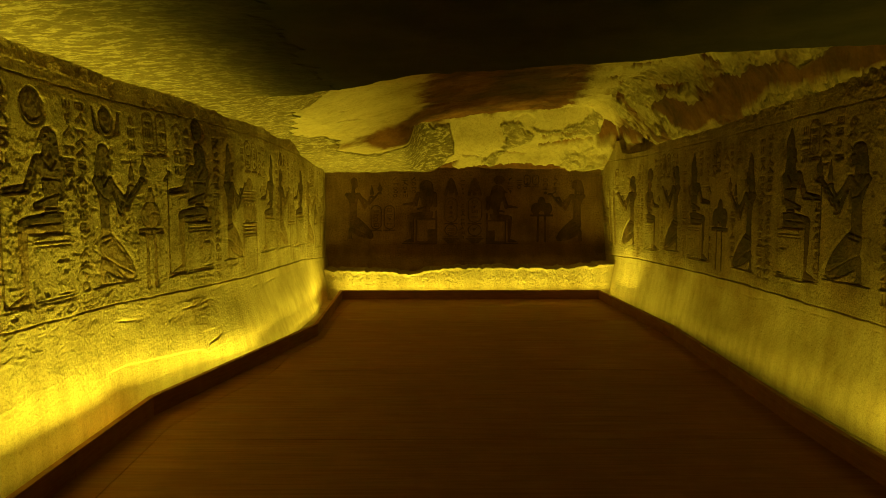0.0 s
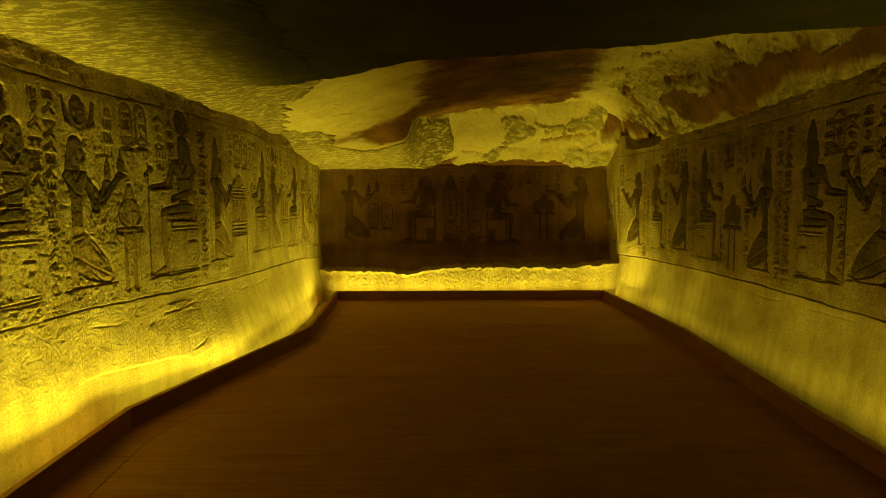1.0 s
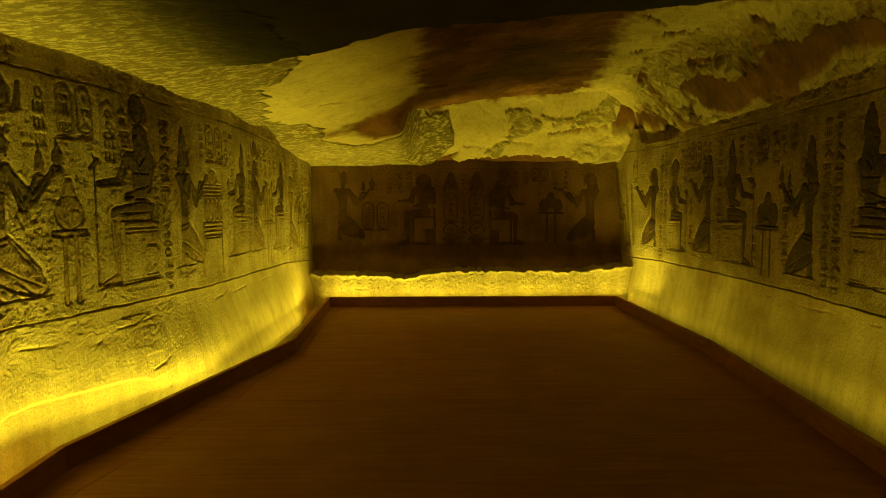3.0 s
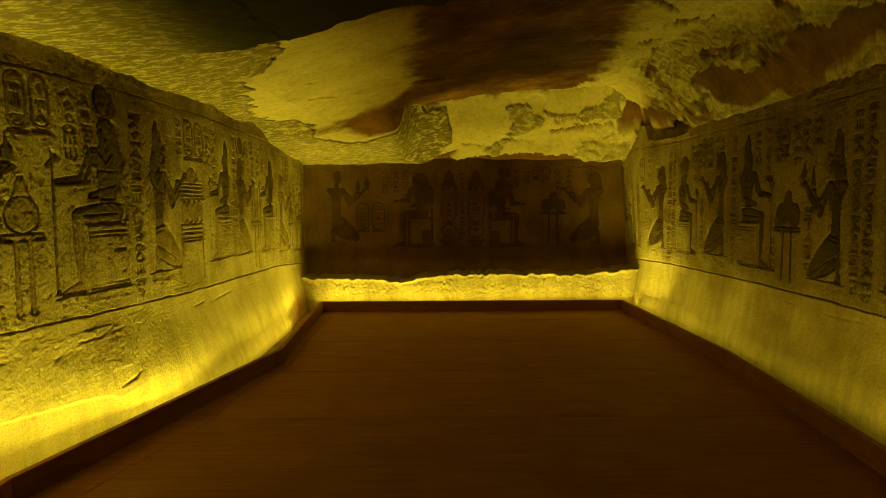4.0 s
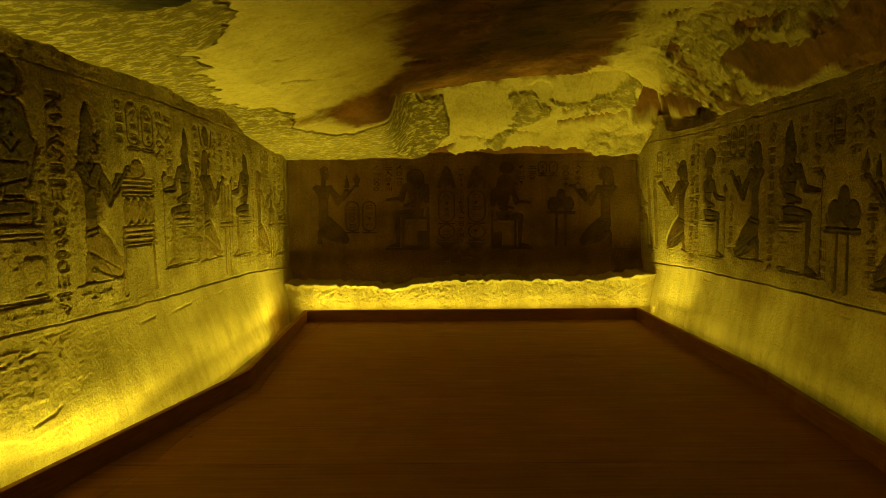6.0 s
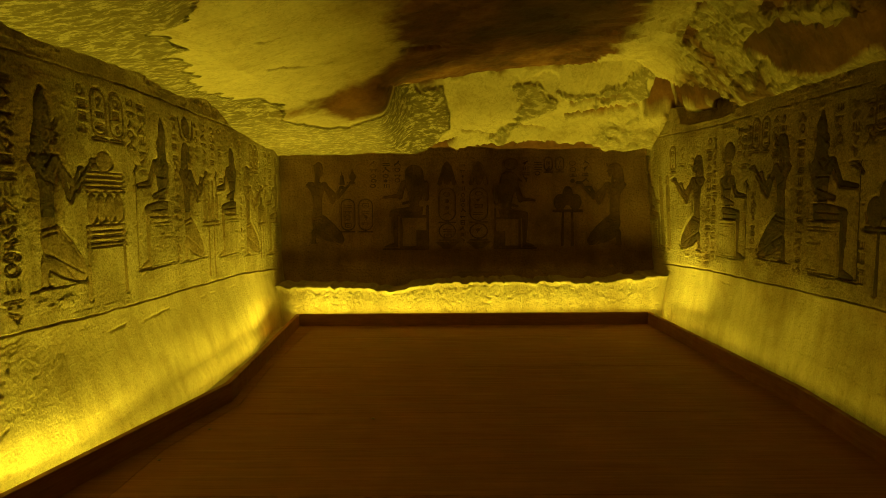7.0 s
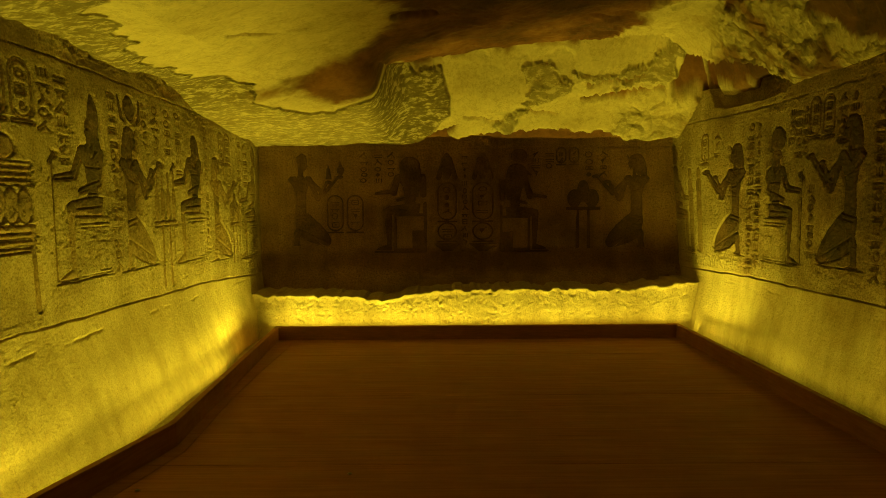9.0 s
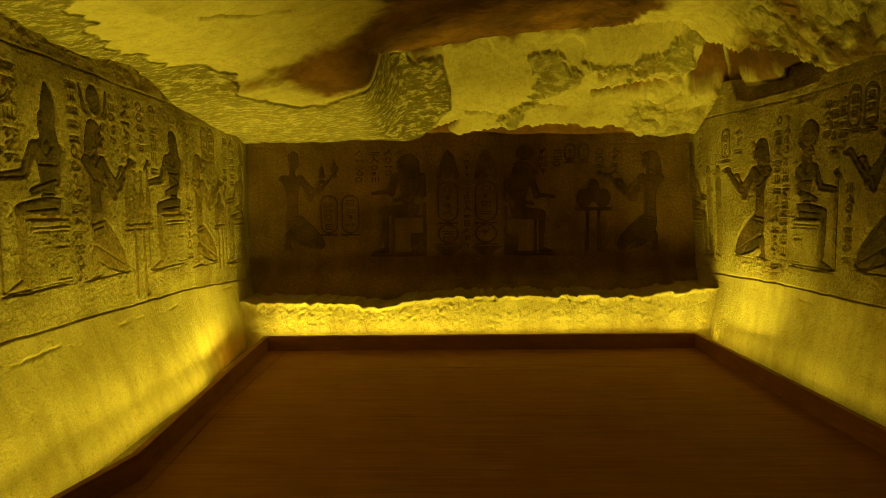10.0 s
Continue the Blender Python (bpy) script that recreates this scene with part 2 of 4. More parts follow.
TORSO = poly((0.02, 0.79), (0.055, 0.825), (0.28, 0.825), (0.31, 0.79), (0.25, 0.70), (0.228, 0.60), (0.225, 0.47), (0.10, 0.47), (0.10, 0.60), (0.08, 0.70))
FALCON = [ell(0.175, 0.925, 0.066, 0.058), cap(0.22, 0.93, 0.262, 0.90, 0.020, 0.006), cap(0.135, 0.92, 0.115, 0.79, 0.046, 0.040), cap(0.19, 0.87, 0.235, 0.77, 0.034, 0.020)]
WIG = [ell(0.165, 0.945, 0.066, 0.060), poly((0.10, 0.96), (0.22, 0.95), (0.235, 0.905), (0.222, 0.88), (0.215, 0.845), (0.17, 0.84), (0.16, 0.93)), cap(0.135, 0.935, 0.105, 0.80, 0.054, 0.056), cap(0.18, 0.86, 0.225, 0.775, 0.030, 0.022)]
SEAT_BODY = [
    TORSO,
    poly((0.05, 0.50), (0.20, 0.505), (0.40, 0.475), (0.44, 0.455), (0.445, 0.415), (0.42, 0.385), (0.07, 0.378)),
    poly((0.365, 0.42), (0.446, 0.44), (0.440, 0.28), (0.418, 0.06), (0.50, 0.03), (0.535, 0.012), (0.53, 0.0), (0.365, 0.0), (0.372, 0.08), (0.362, 0.25)),
    cap(0.285, 0.785, 0.365, 0.635, 0.031, 0.025), cap(0.365, 0.635, 0.53, 0.615, 0.025, 0.017), cap(0.05, 0.785, 0.095, 0.60, 0.031, 0.025), cap(0.095, 0.60, 0.30, 0.54, 0.024, 0.018),
]
STAFF = [cap(0.56, 0.02, 0.56, 0.74, 0.011), cap(0.535, 0.75, 0.60, 0.70, 0.017, 0.007), cap(0.545, 0.74, 0.575, 0.79, 0.014, 0.004)]
SEAT_CUTS = [cap(0.10, 0.44, 0.36, 0.43, 0.004), cap(0.41, 0.40, 0.395, 0.05, 0.004), cap(0.09, 0.69, 0.24, 0.69, 0.005), cap(0.095, 0.525, 0.225, 0.525, 0.005), cap(0.10, 0.505, 0.225, 0.50, 0.003),
             cap(0.12, 0.80, 0.17, 0.74, 0.005), cap(0.17, 0.74, 0.23, 0.80, 0.005), cap(0.20, 0.935, 0.21, 0.93, 0.007), cap(0.10, 0.61, 0.29, 0.565, 0.004), cap(0.28, 0.77, 0.345, 0.62, 0.003)]
THRONE = [ring(rect(0.165, 0.19, 0.165, 0.185), 0.0055), ring(rect(0.075, 0.12, 0.062, 0.095), 0.005), cap(0.02, 0.335, 0.32, 0.335, 0.005), cap(0.01, 0.31, 0.33, 0.31, 0.004), cap(0.01, 0.40, 0.01, 0.54, 0.012),
          cap(0.29, 0.02, 0.29, 0.30, 0.004), cap(0.47, 0.02, 0.47, 0.36, 0.004), cap(0.315, 0.02, 0.315, 0.30, 0.003), cap(0.03, 0.225, 0.13, 0.225, 0.004)]
KNEE_BODY = [
    poly((0.0, 0.735), (0.03, 0.775), (0.255, 0.775), (0.285, 0.735), (0.23, 0.655), (0.205, 0.56), (0.205, 0.35), (0.08, 0.35), (0.085, 0.56), (0.06, 0.655)),
    poly((0.08, 0.37), (0.21, 0.37), (0.26, 0.335), (0.36, 0.245), (0.44, 0.15), (0.478, 0.07), (0.475, 0.03), (0.445, 0.0), (0.39, 0.005), (0.27, 0.095), (0.14, 0.17), (0.085, 0.205), (0.068, 0.28)),
    poly((0.085, 0.205), (0.14, 0.185), (0.27, 0.11), (0.38, 0.0), (0.23, 0.045), (0.13, 0.10), (0.12, 0.03), (0.15, 0.0), (0.05, 0.0), (0.065, 0.08), (0.06, 0.15)),
    cap(0.24, 0.735, 0.335, 0.52, 0.031, 0.026), cap(0.335, 0.52, 0.43, 0.69, 0.025, 0.017), ell(0.455, 0.705, 0.042, 0.020),
    cap(0.25, 0.72, 0.40, 0.58, 0.029, 0.025), cap(0.40, 0.58, 0.55, 0.745, 0.024, 0.016), ell(0.58, 0.762, 0.045, 0.022),
]
NEMES = [poly((0.055, 0.93), (0.075, 0.975), (0.115, 1.0), (0.165, 1.0), (0.205, 0.98), (0.222, 0.95), (0.225, 0.925), (0.245, 0.895), (0.228, 0.88), (0.228, 0.862), (0.215, 0.842), (0.185, 0.838), (0.19, 0.75),
              (0.155, 0.74), (0.145, 0.80), (0.125, 0.765), (0.03, 0.77), (0.035, 0.85)), cap(0.225, 0.95, 0.245, 0.99, 0.010, 0.006)]
KNEE_LINES = [cap(0.10, 0.30, 0.20, 0.32, 0.005), cap(0.09, 0.335, 0.205, 0.355, 0.005), cap(0.12, 0.20, 0.43, 0.05, 0.005), cap(0.22, 0.34, 0.40, 0.15, 0.003), cap(0.05, 0.70, 0.13, 0.62, 0.005), cap(0.13, 0.62, 0.22, 0.60, 0.004),
              cap(0.10, 0.77, 0.14, 0.70, 0.005), cap(0.14, 0.70, 0.20, 0.77, 0.005), cap(0.19, 0.92, 0.205, 0.92, 0.006), cap(0.15, 0.96, 0.16, 0.85, 0.004), cap(0.245, 0.70, 0.33, 0.55, 0.003)]
POTS = [poly((0.42, 0.735), (0.495, 0.735), (0.485, 0.80), (0.475, 0.855), (0.435, 0.855), (0.428, 0.80)), cap(0.455, 0.855, 0.455, 0.90, 0.013, 0.007), ell(0.59, 0.835, 0.042, 0.055), cap(0.59, 0.88, 0.585, 0.95, 0.020, 0.004)]
TALL_CROWN = [ell(0.135, 1.0, 0.068, 0.135), ell(0.14, 1.125, 0.030, 0.035)]
FLAT_CAP = [ell(0.17, 0.885, 0.052, 0.055), poly((0.105, 0.90), (0.225, 0.91), (0.215, 1.0), (0.16, 1.03), (0.10, 0.985)), cap(0.15, 0.86, 0.145, 0.76, 0.032), cap(0.215, 0.89, 0.235, 0.875, 0.010, 0.005)]
SUNK = {"seated_relief_figure", "kneeling_relief_figure"}


class Wall:
    """A carved wall: where(s, z, h) gives points for a place along it, a height and a relief towards the room."""

    def __init__(self, ob_name, where, s0, s1, z0, z1, step, flip, mat, tall=None):
        self.where, self.flip, self.step = where, flip, step
        self.n, self.m = int((s1 - s0) / step) + 1, int((z1 - z0) / step) + 1
        self.s, self.z = np.linspace(s0, s1, self.n), np.linspace(z0, z1, self.m)
        if tall:
            # finer rows over the carved register than on the plain foot
            self.z = np.concatenate((np.arange(z0, tall, step * 1.2), np.arange(tall, z1, step * 0.68)))
            self.s = s0 + (s1 - s0) * np.linspace(0, 1, int((s1 - s0) / (step * 1.12))) ** 1.12
            self.n, self.m = len(self.s), len(self.z)
        self.S, self.Z = np.meshgrid(self.s, self.z, indexing="ij")
        self.H = np.zeros(self.S.shape)
        self.ob_name, self.mat, self.root = ob_name, mat, new(ob_name)
        self.patches, self.dado, self.brown_blots = [], None, []

    def window(self, s0, s1, z0, z1):
        i = slice(max(np.searchsorted(self.s, s0) - 1, 0), np.searchsorted(self.s, s1) + 1)
        j = slice(max(np.searchsorted(self.z, z0) - 1, 0), np.searchsorted(self.z, z1) + 1)
        return i, j

    def sink(self, shapes, s0, z0, size, way, box, depth=0.02, soft=0.0045):
        """Cuts shapes in a figure's own measure (u ahead, v up) into the wall."""
        u0, u1, v0, v1 = box
        a, b = sorted((s0 + way * u0 * size, s0 + way * u1 * size))
        i, j = self.window(a, b, z0 + v0 * size, z0 + v1 * size)
        u, v = (self.S[i, j] - s0) * way / size, (self.Z[i, j] - z0) / size
        if not u.size:
            return
        d = np.minimum.reduce([f(u, v) for f in shapes]) * size
        self.H[i, j] = np.minimum(self.H[i, j], self.H[i, j] * 0.5 - depth * smooth(soft, -soft * 0.7, d))

    def figure(self, name, shapes, s0, z0, size, way, mat, label="", box=(-0.1, 0.75, -0.05, 1.3), depth=0.0135, rise=0.0115, category="", group="", owner=None, cuts=(), lower=None):
        """A raised shape standing in a sunk bed; lower: another pigment below the waist."""
        moat = 0.0045 if name == "sign" else 0.0055
        wide = [lambda u, v, f=f: f(u, v) - moat / size for f in shapes]
        self.sink(wide, s0, z0, size, way, box, depth)
        self.patches.append((name, shapes, s0, z0, size, way, mat, label, box, depth, rise, category, group, owner, cuts, lower))

    def line(self, s0, z0, s1, z1, r=0.005, depth=0.012):
        i, j = self.window(min(s0, s1) - 0.05, max(s0, s1) + 0.05, min(z0, z1) - 0.05, max(z0, z1) + 0.05)
        S, Z = self.S[i, j], self.Z[i, j]
        wob = 0.006 * vnoise(S, S * 0 + z0, 0.12, 5)
        worn = 0.35 + 0.65 * smooth(-0.35, 0.1, fbm(S, Z, 0.3, 915, 3))
        self.H[i, j] = np.minimum(self.H[i, j], self.H[i, j] * 0.5 - depth * worn * smooth(0.005, -0.001, cap(s0, z0, s1, z1, r * 0.55)(S, Z + wob)))

    def glyphs(self, s, z0, z1, wide, rng, borders=True, depth=0.009, mat=None, owner=None):
        """A column of worn signs, as plain bars, rounds and arcs."""
        if owner is None:
            owner = tagged(new("sign_column"), "upright column of small worn carved signs between fine lines", "carving", "columns of carved signs")
            owner.location = self.where(np.array(s), np.array(z0), np.array(-0.01))
        if borders:
            self.line(s - wide / 2 - 0.012, z0, s - wide / 2 - 0.012, z1, 0.003, 0.006)
            self.line(s + wide / 2 + 0.012, z0, s + wide / 2 + 0.012, z1, 0.003, 0.006)
        z = z1 - 0.03
        while z > z0 + 0.03:
            h = rng.uniform(0.042, 0.078)
            k = rng.integers(0, 8)
            w = wide * 0.42
            r = 0.0058
            c = z - h / 2
            if k == 0:
                f = [cap(-w, 0, w, 0, r), cap(-w, -0.025, w, -0.025, r)]
            elif k == 1:
                f = [ring(ell(0, 0, w * 0.7, h * 0.4), r)]
            elif k == 2:
                f = [ell(0, 0, w * 0.55, h * 0.4)]
            elif k == 3:
                f = [cap(-w * 0.7, -h * 0.35, -w * 0.7, h * 0.35, r), cap(0, -h * 0.35, 0, h * 0.35, r), cap(w * 0.7, -h * 0.35, w * 0.7, h * 0.35, r)]
            elif k == 4:
                f = [cap(-w, -h * 0.3, 0, h * 0.2, r * 1.6), cap(0, h * 0.2, w * 0.8, -h * 0.35, r), cap(0, h * 0.2, w * 0.2, h * 0.4, r * 1.7)]
            elif k == 5:
                f = [ring(rect(0, 0, w * 0.8, h * 0.33), r), cap(-w * 0.3, 0, w * 0.3, 0, r)]
            elif k == 6:
                f = [cap(-w, 0, w, 0, r), cap(-w * 0.6, 0, -w * 0.6, -h * 0.4, r), cap(w * 0.6, 0, w * 0.6, -h * 0.4, r)]
            else:
                f = [ell(-w * 0.2, 0, w * 0.45, h * 0.26), cap(w * 0.1, 0.01, w * 0.6, h * 0.4, r * 1.3), cap(-w * 0.2, -h * 0.2, -w * 0.2, -h * 0.45, r)]
            self.figure("sign", f, s + rng.uniform(-0.006, 0.006), c, 1.0, 1 if rng.random() < 0.5 else -1, mat or PAINTED_PALE, "", (-wide, wide, -h, h), depth, 0.011, owner=owner)
            z -= h + rng.uniform(0.008, 0.02)

    def cartouche(self, s, z, hs, hz, mat, rng):
        root = tagged(new("cartouche"), "upright oval cartouche filled with worn carved signs", "carving", "oval cartouches")
        root.location = self.where(np.array(s), np.array(z - hz), np.array(-0.01))
        self.figure("oval_band", [ring(rect(0, 0, hs, hz, hs * 0.95), 0.009)], s, z, 1.0, 1, mat, "", (-0.3, 0.3, -0.5, 0.5), 0.010, 0.011, owner=root)
        self.figure("foot_bar", [cap(-hs, -hz - 0.022, hs, -hz - 0.022, 0.009)], s, z, 1.0, 1, mat, "", (-0.3, 0.3, -0.5, 0.5), 0.010, 0.011, owner=root)
        self.glyphs(s, z - hz + 0.02, z + hz - 0.01, hs * 1.25, rng, False, 0.009, mat, root)

    def blotted(self, S, Z):
        """Ragged brown blots: old marks and painted shade; each (s, z, half width, half height, strength)."""
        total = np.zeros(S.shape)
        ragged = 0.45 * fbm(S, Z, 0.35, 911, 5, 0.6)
        for s, z, hs, hz, k in self.brown_blots:
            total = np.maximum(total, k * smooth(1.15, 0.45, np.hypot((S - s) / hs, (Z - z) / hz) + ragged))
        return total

    def finish(self, label):
        x, y, z = self.where(self.S, self.Z, self.H)
        me = raw_mesh(self.ob_name + "_face", np.stack((x, y, z), -1).reshape(-1, 3), quads(self.n, self.m, self.flip).reshape(-1, 4), self.mat, (("stain_and_shade", self.blotted(self.S, self.Z)),))
        if self.dado:
            me.materials.append(self.dado[0])
            me.polygons.foreach_set("material_index", (self.Z < self.dado[1](self.S))[:-1, :-1].ravel().astype(np.int32))
        ob = child(new("carved_face", me), self.root)
        tagged(self.root, label, "wall", kind="structure")
        for name, shapes, s0, z0, size, way, mat, text, box, depth, rise, category, group, owner, cuts, lower in self.patches:
            u0, u1, v0, v1 = box
            a, b = sorted((s0 + way * u0 * size, s0 + way * u1 * size))
            s, zz = np.arange(a, b, 0.0065), np.arange(z0 + v0 * size, z0 + v1 * size, 0.0048)
            S, Z = np.meshgrid(s, zz, indexing="ij")
            u, v = (S - s0) * way / size, (Z - z0) / size
            ds = [f(u, v) * size for f in shapes]
            d = np.minimum.reduce(ds)
            if name in SUNK:
                # limbs keep their own faint edges where they overlap; the body rises softly to the wall's face
                h = rise * (0.62 * (1 - np.exp(np.minimum(d, 0) / 0.006)) + 0.38 * np.maximum.reduce([1 - np.exp(np.minimum(q, 0) / 0.016) for q in ds]))
            else:
                h = rise * (1 - np.exp(np.minimum(d, 0) / 0.006))
            base = self.face_relief(S, Z)
            if cuts:
                c = np.minimum.reduce([f(u, v) for f in cuts]) * size
                h = h - 0.0075 * smooth(0.0045, -0.003, c)
            h = base * 0.4 - depth - 0.002 + h + 0.0022 * fbm(S, Z, 0.05, 71, 3)
            q = quads(len(s), len(zz), self.flip)
            keep = (d[:-1, :-1] < 0.004) & (d[1:, :-1] < 0.004) & (d[1:, 1:] < 0.004) & (d[:-1, 1:] < 0.004)
            faces = q[keep]
            if not len(faces):
                continue
            used, inverse = np.unique(faces, return_inverse=True)
            pts = np.stack(self.where(S, Z, h), -1).reshape(-1, 3)[used]
            me = raw_mesh(name, pts, inverse.reshape(-1, 4), mat, (("stain_and_shade", self.blotted(S, Z).ravel()[used]),))
            if lower:
                me.materials.append(lower)
                cut = 0.40 + 0.02 * fbm(S, Z, 0.1, 77, 3)
                me.polygons.foreach_set("material_index", (v < cut)[:-1, :-1][keep].astype(np.int32))
            ob = new(name, me)
            if owner:
                child(ob, owner, text)
            else:
                tagged(ob, text, category, group)
        return self.root


def disc_of(w, disc, mat):
    w.figure("sun_disc", [ell(0, 0, disc[2], disc[3])], disc[0], disc[1], 1.0, 1, mat, "dark round sun disc carved over a relief figure", (-0.2, 0.2, -0.2, 0.2), category="carving", group="carved sun discs")
    w.sink([ring(ell(0, -0.008, disc[2] + 0.016, disc[3] + 0.016), 0.005)], disc[0], disc[1], 1.0, 1, (-0.2, 0.2, -0.2, 0.05), 0.010, 0.005)


def seated(w, s0, z0, size, way, mat, crown=False, disc=None, lower=None, head=WIG, staff=True):
    w.sink(THRONE, s0, z0, size, way, (-0.05, 0.6, -0.05, 0.55), 0.009, 0.005)
    w.line(s0 + way * -0.02, z0 - 0.012, s0 + way * 0.58 * size, z0 - 0.014, 0.006, 0.013)
    text = "dark-painted sunk relief of an enthroned figure " + ("in tall crown" if crown else "with long wig")
    w.figure("seated_relief_figure", SEAT_BODY + head + (STAFF if staff else []) + (TALL_CROWN if crown else []), s0, z0, size, way, mat, text, category="relief", group="seated relief figures", cuts=SEAT_CUTS, lower=lower)
    if disc:
        disc_of(w, disc, mat)


def kneeling(w, s0, z0, size, way, mat, crown=False, disc=None, pots=True, lower=None, head=NEMES):
    w.line(s0 + way * -0.03, z0 - 0.012, s0 + way * 0.5 * size, z0 - 0.008, 0.006, 0.013)
    text = "sunk relief of a kneeling figure with raised arms" + (" and tall crown" if crown else "")
    w.figure("kneeling_relief_figure", KNEE_BODY + head + (TALL_CROWN if crown else []), s0, z0, size, way, mat, text, category="relief", group="kneeling relief figures", cuts=KNEE_LINES, lower=lower)
    if pots:
        for f in (POTS[:2], POTS[2:]):
            w.figure("offering_pot", f, s0, z0, size, way, mat, "small carved offering pot held out on a hand", (0.3, 0.8, 0.6, 1.1), 0.010, 0.009, category="carving", group="carved offering pots")
    if disc:
        disc_of(w, disc, mat)
        k = disc[2]
        for e in (-1, 1):
            w.figure("cobra_relief", [cap(e * k * 1.9, 0.06, e * k * 1.6, -0.06, 0.014, 0.022), cap(e * k * 1.6, -0.06, e * k * 1.15, -0.09, 0.016, 0.01)], disc[0], disc[1], 1.0, 1, mat,
                     "upright curved relief beside a sun disc", (-0.25, 0.25, -0.2, 0.2), 0.010, 0.009, category="carving", group="reliefs beside sun discs")


def stand(w, s, z0, ztop, half, mat, kind):
    """An offering stand: a narrow top on tall legs, with what stands on it."""
    root = tagged(new("offering_stand"), {"round": "carved offering stand with one round vessel", "stack": "broad carved offering stand with stacked loaves and jars",
                                          "vases": "carved offering stand with four tall vases", "jars": "carved offering stand heaped with three vessels"}[kind], "carving", "carved offering stands")
    root.location = w.where(np.array(s), np.array(z0), np.array(-0.01))
    k = half

    def add(name, *shapes):
        w.figure(name, list(shapes), s, z0, 1.0, 1, mat, "", (-0.35, 0.35, -0.05, 1.1), 0.011, 0.0095, owner=root)
    add("tabletop", rect(0, ztop - z0, k, 0.018, 0.008))
    e = 0.85 if kind == "stack" else 0.3
    add("leg", cap(-k * e * 1.1, 0.0, -k * e, ztop - z0, 0.020, 0.014))
    add("leg", cap(k * e * 1.1, 0.0, k * e, ztop - z0, 0.020, 0.014))
    t = ztop - z0 + 0.02
    if kind == "round":
        add("vessel", ell(0, t + 0.10, k * 0.8, 0.10))
        add("lid", poly((-0.06, t + 0.19), (0.06, t + 0.19), (0.02, t + 0.30), (-0.02, t + 0.30)))
    elif kind == "stack":
        for i in range(3):
            add("slat", rect(0, t - 0.055 - i * 0.036, k, 0.011, 0.006))
        for i in (-0.66, -0.22, 0.22, 0.66):
            add("jar", ell(k * i, t + 0.10, k * 0.25, 0.088))
        for i in range(4):
            add("loaf", rect(0, t + 0.21 + i * 0.032, k * 0.95, 0.010, 0.006))
        add("bowl", ell(0, t + 0.385, k * 0.4, 0.06))
    elif kind == "vases":
        for i in (-0.75, -0.25, 0.25, 0.75):
            add("vase", ell(k * i, t + 0.13, k * 0.2, 0.13), cap(k * i, t + 0.25, k * i, t + 0.34, 0.014, 0.022))
    else:
        add("vessel", ell(-k * 0.5, t + 0.09, k * 0.42, 0.10))
        add("vessel", ell(k * 0.5, t + 0.09, k * 0.42, 0.10))
        add("vessel", ell(0, t + 0.17, k * 0.36, 0.12))


def pits(S, Z, seed, size, cut, deep):
    return -deep * smooth(cut, cut + 0.35, vnoise(S, Z, size, seed)) - deep * 0.6 * smooth(cut, cut + 0.3, vnoise(S, Z, size * 0.55, seed + 9))


# ---- the long side walls ----
def left_x(y, z):
    x = np.interp(y, (1.0, 2.5, 4.1, 5.2, 6.4, 8.7, 9.6, 10.2), (-2.34, -2.32, -2.27, -2.06, -1.98, -1.955, -1.90, -1.95))
    foot = smooth(0.80, 0.05, z) * (0.03 + 0.16 * smooth(4.2, 6.0, y)) * (1 - 0.45 * smooth(8.0, 9.2, y))
    foot = foot + 0.05 * smooth(0.2, 0.0, z) * smooth(5.0, 6.2, y) * smooth(9.3, 8.2, y)
    return x + foot - 0.02 * smooth(1.9, 2.3, z)


def right_x(y, z):
    x = np.interp(y, (1.0, 3.0, 4.5, 6.5, 8.5, 9.4, 10.2), (2.70, 2.72, 2.74, 2.81, 2.80, 2.70, 2.66))
    return x - 0.09 * smooth(0.5, 2.0, z) * smooth(8.7, 9.8, y) - 0.10 * smooth(0.66, 0.0, z)


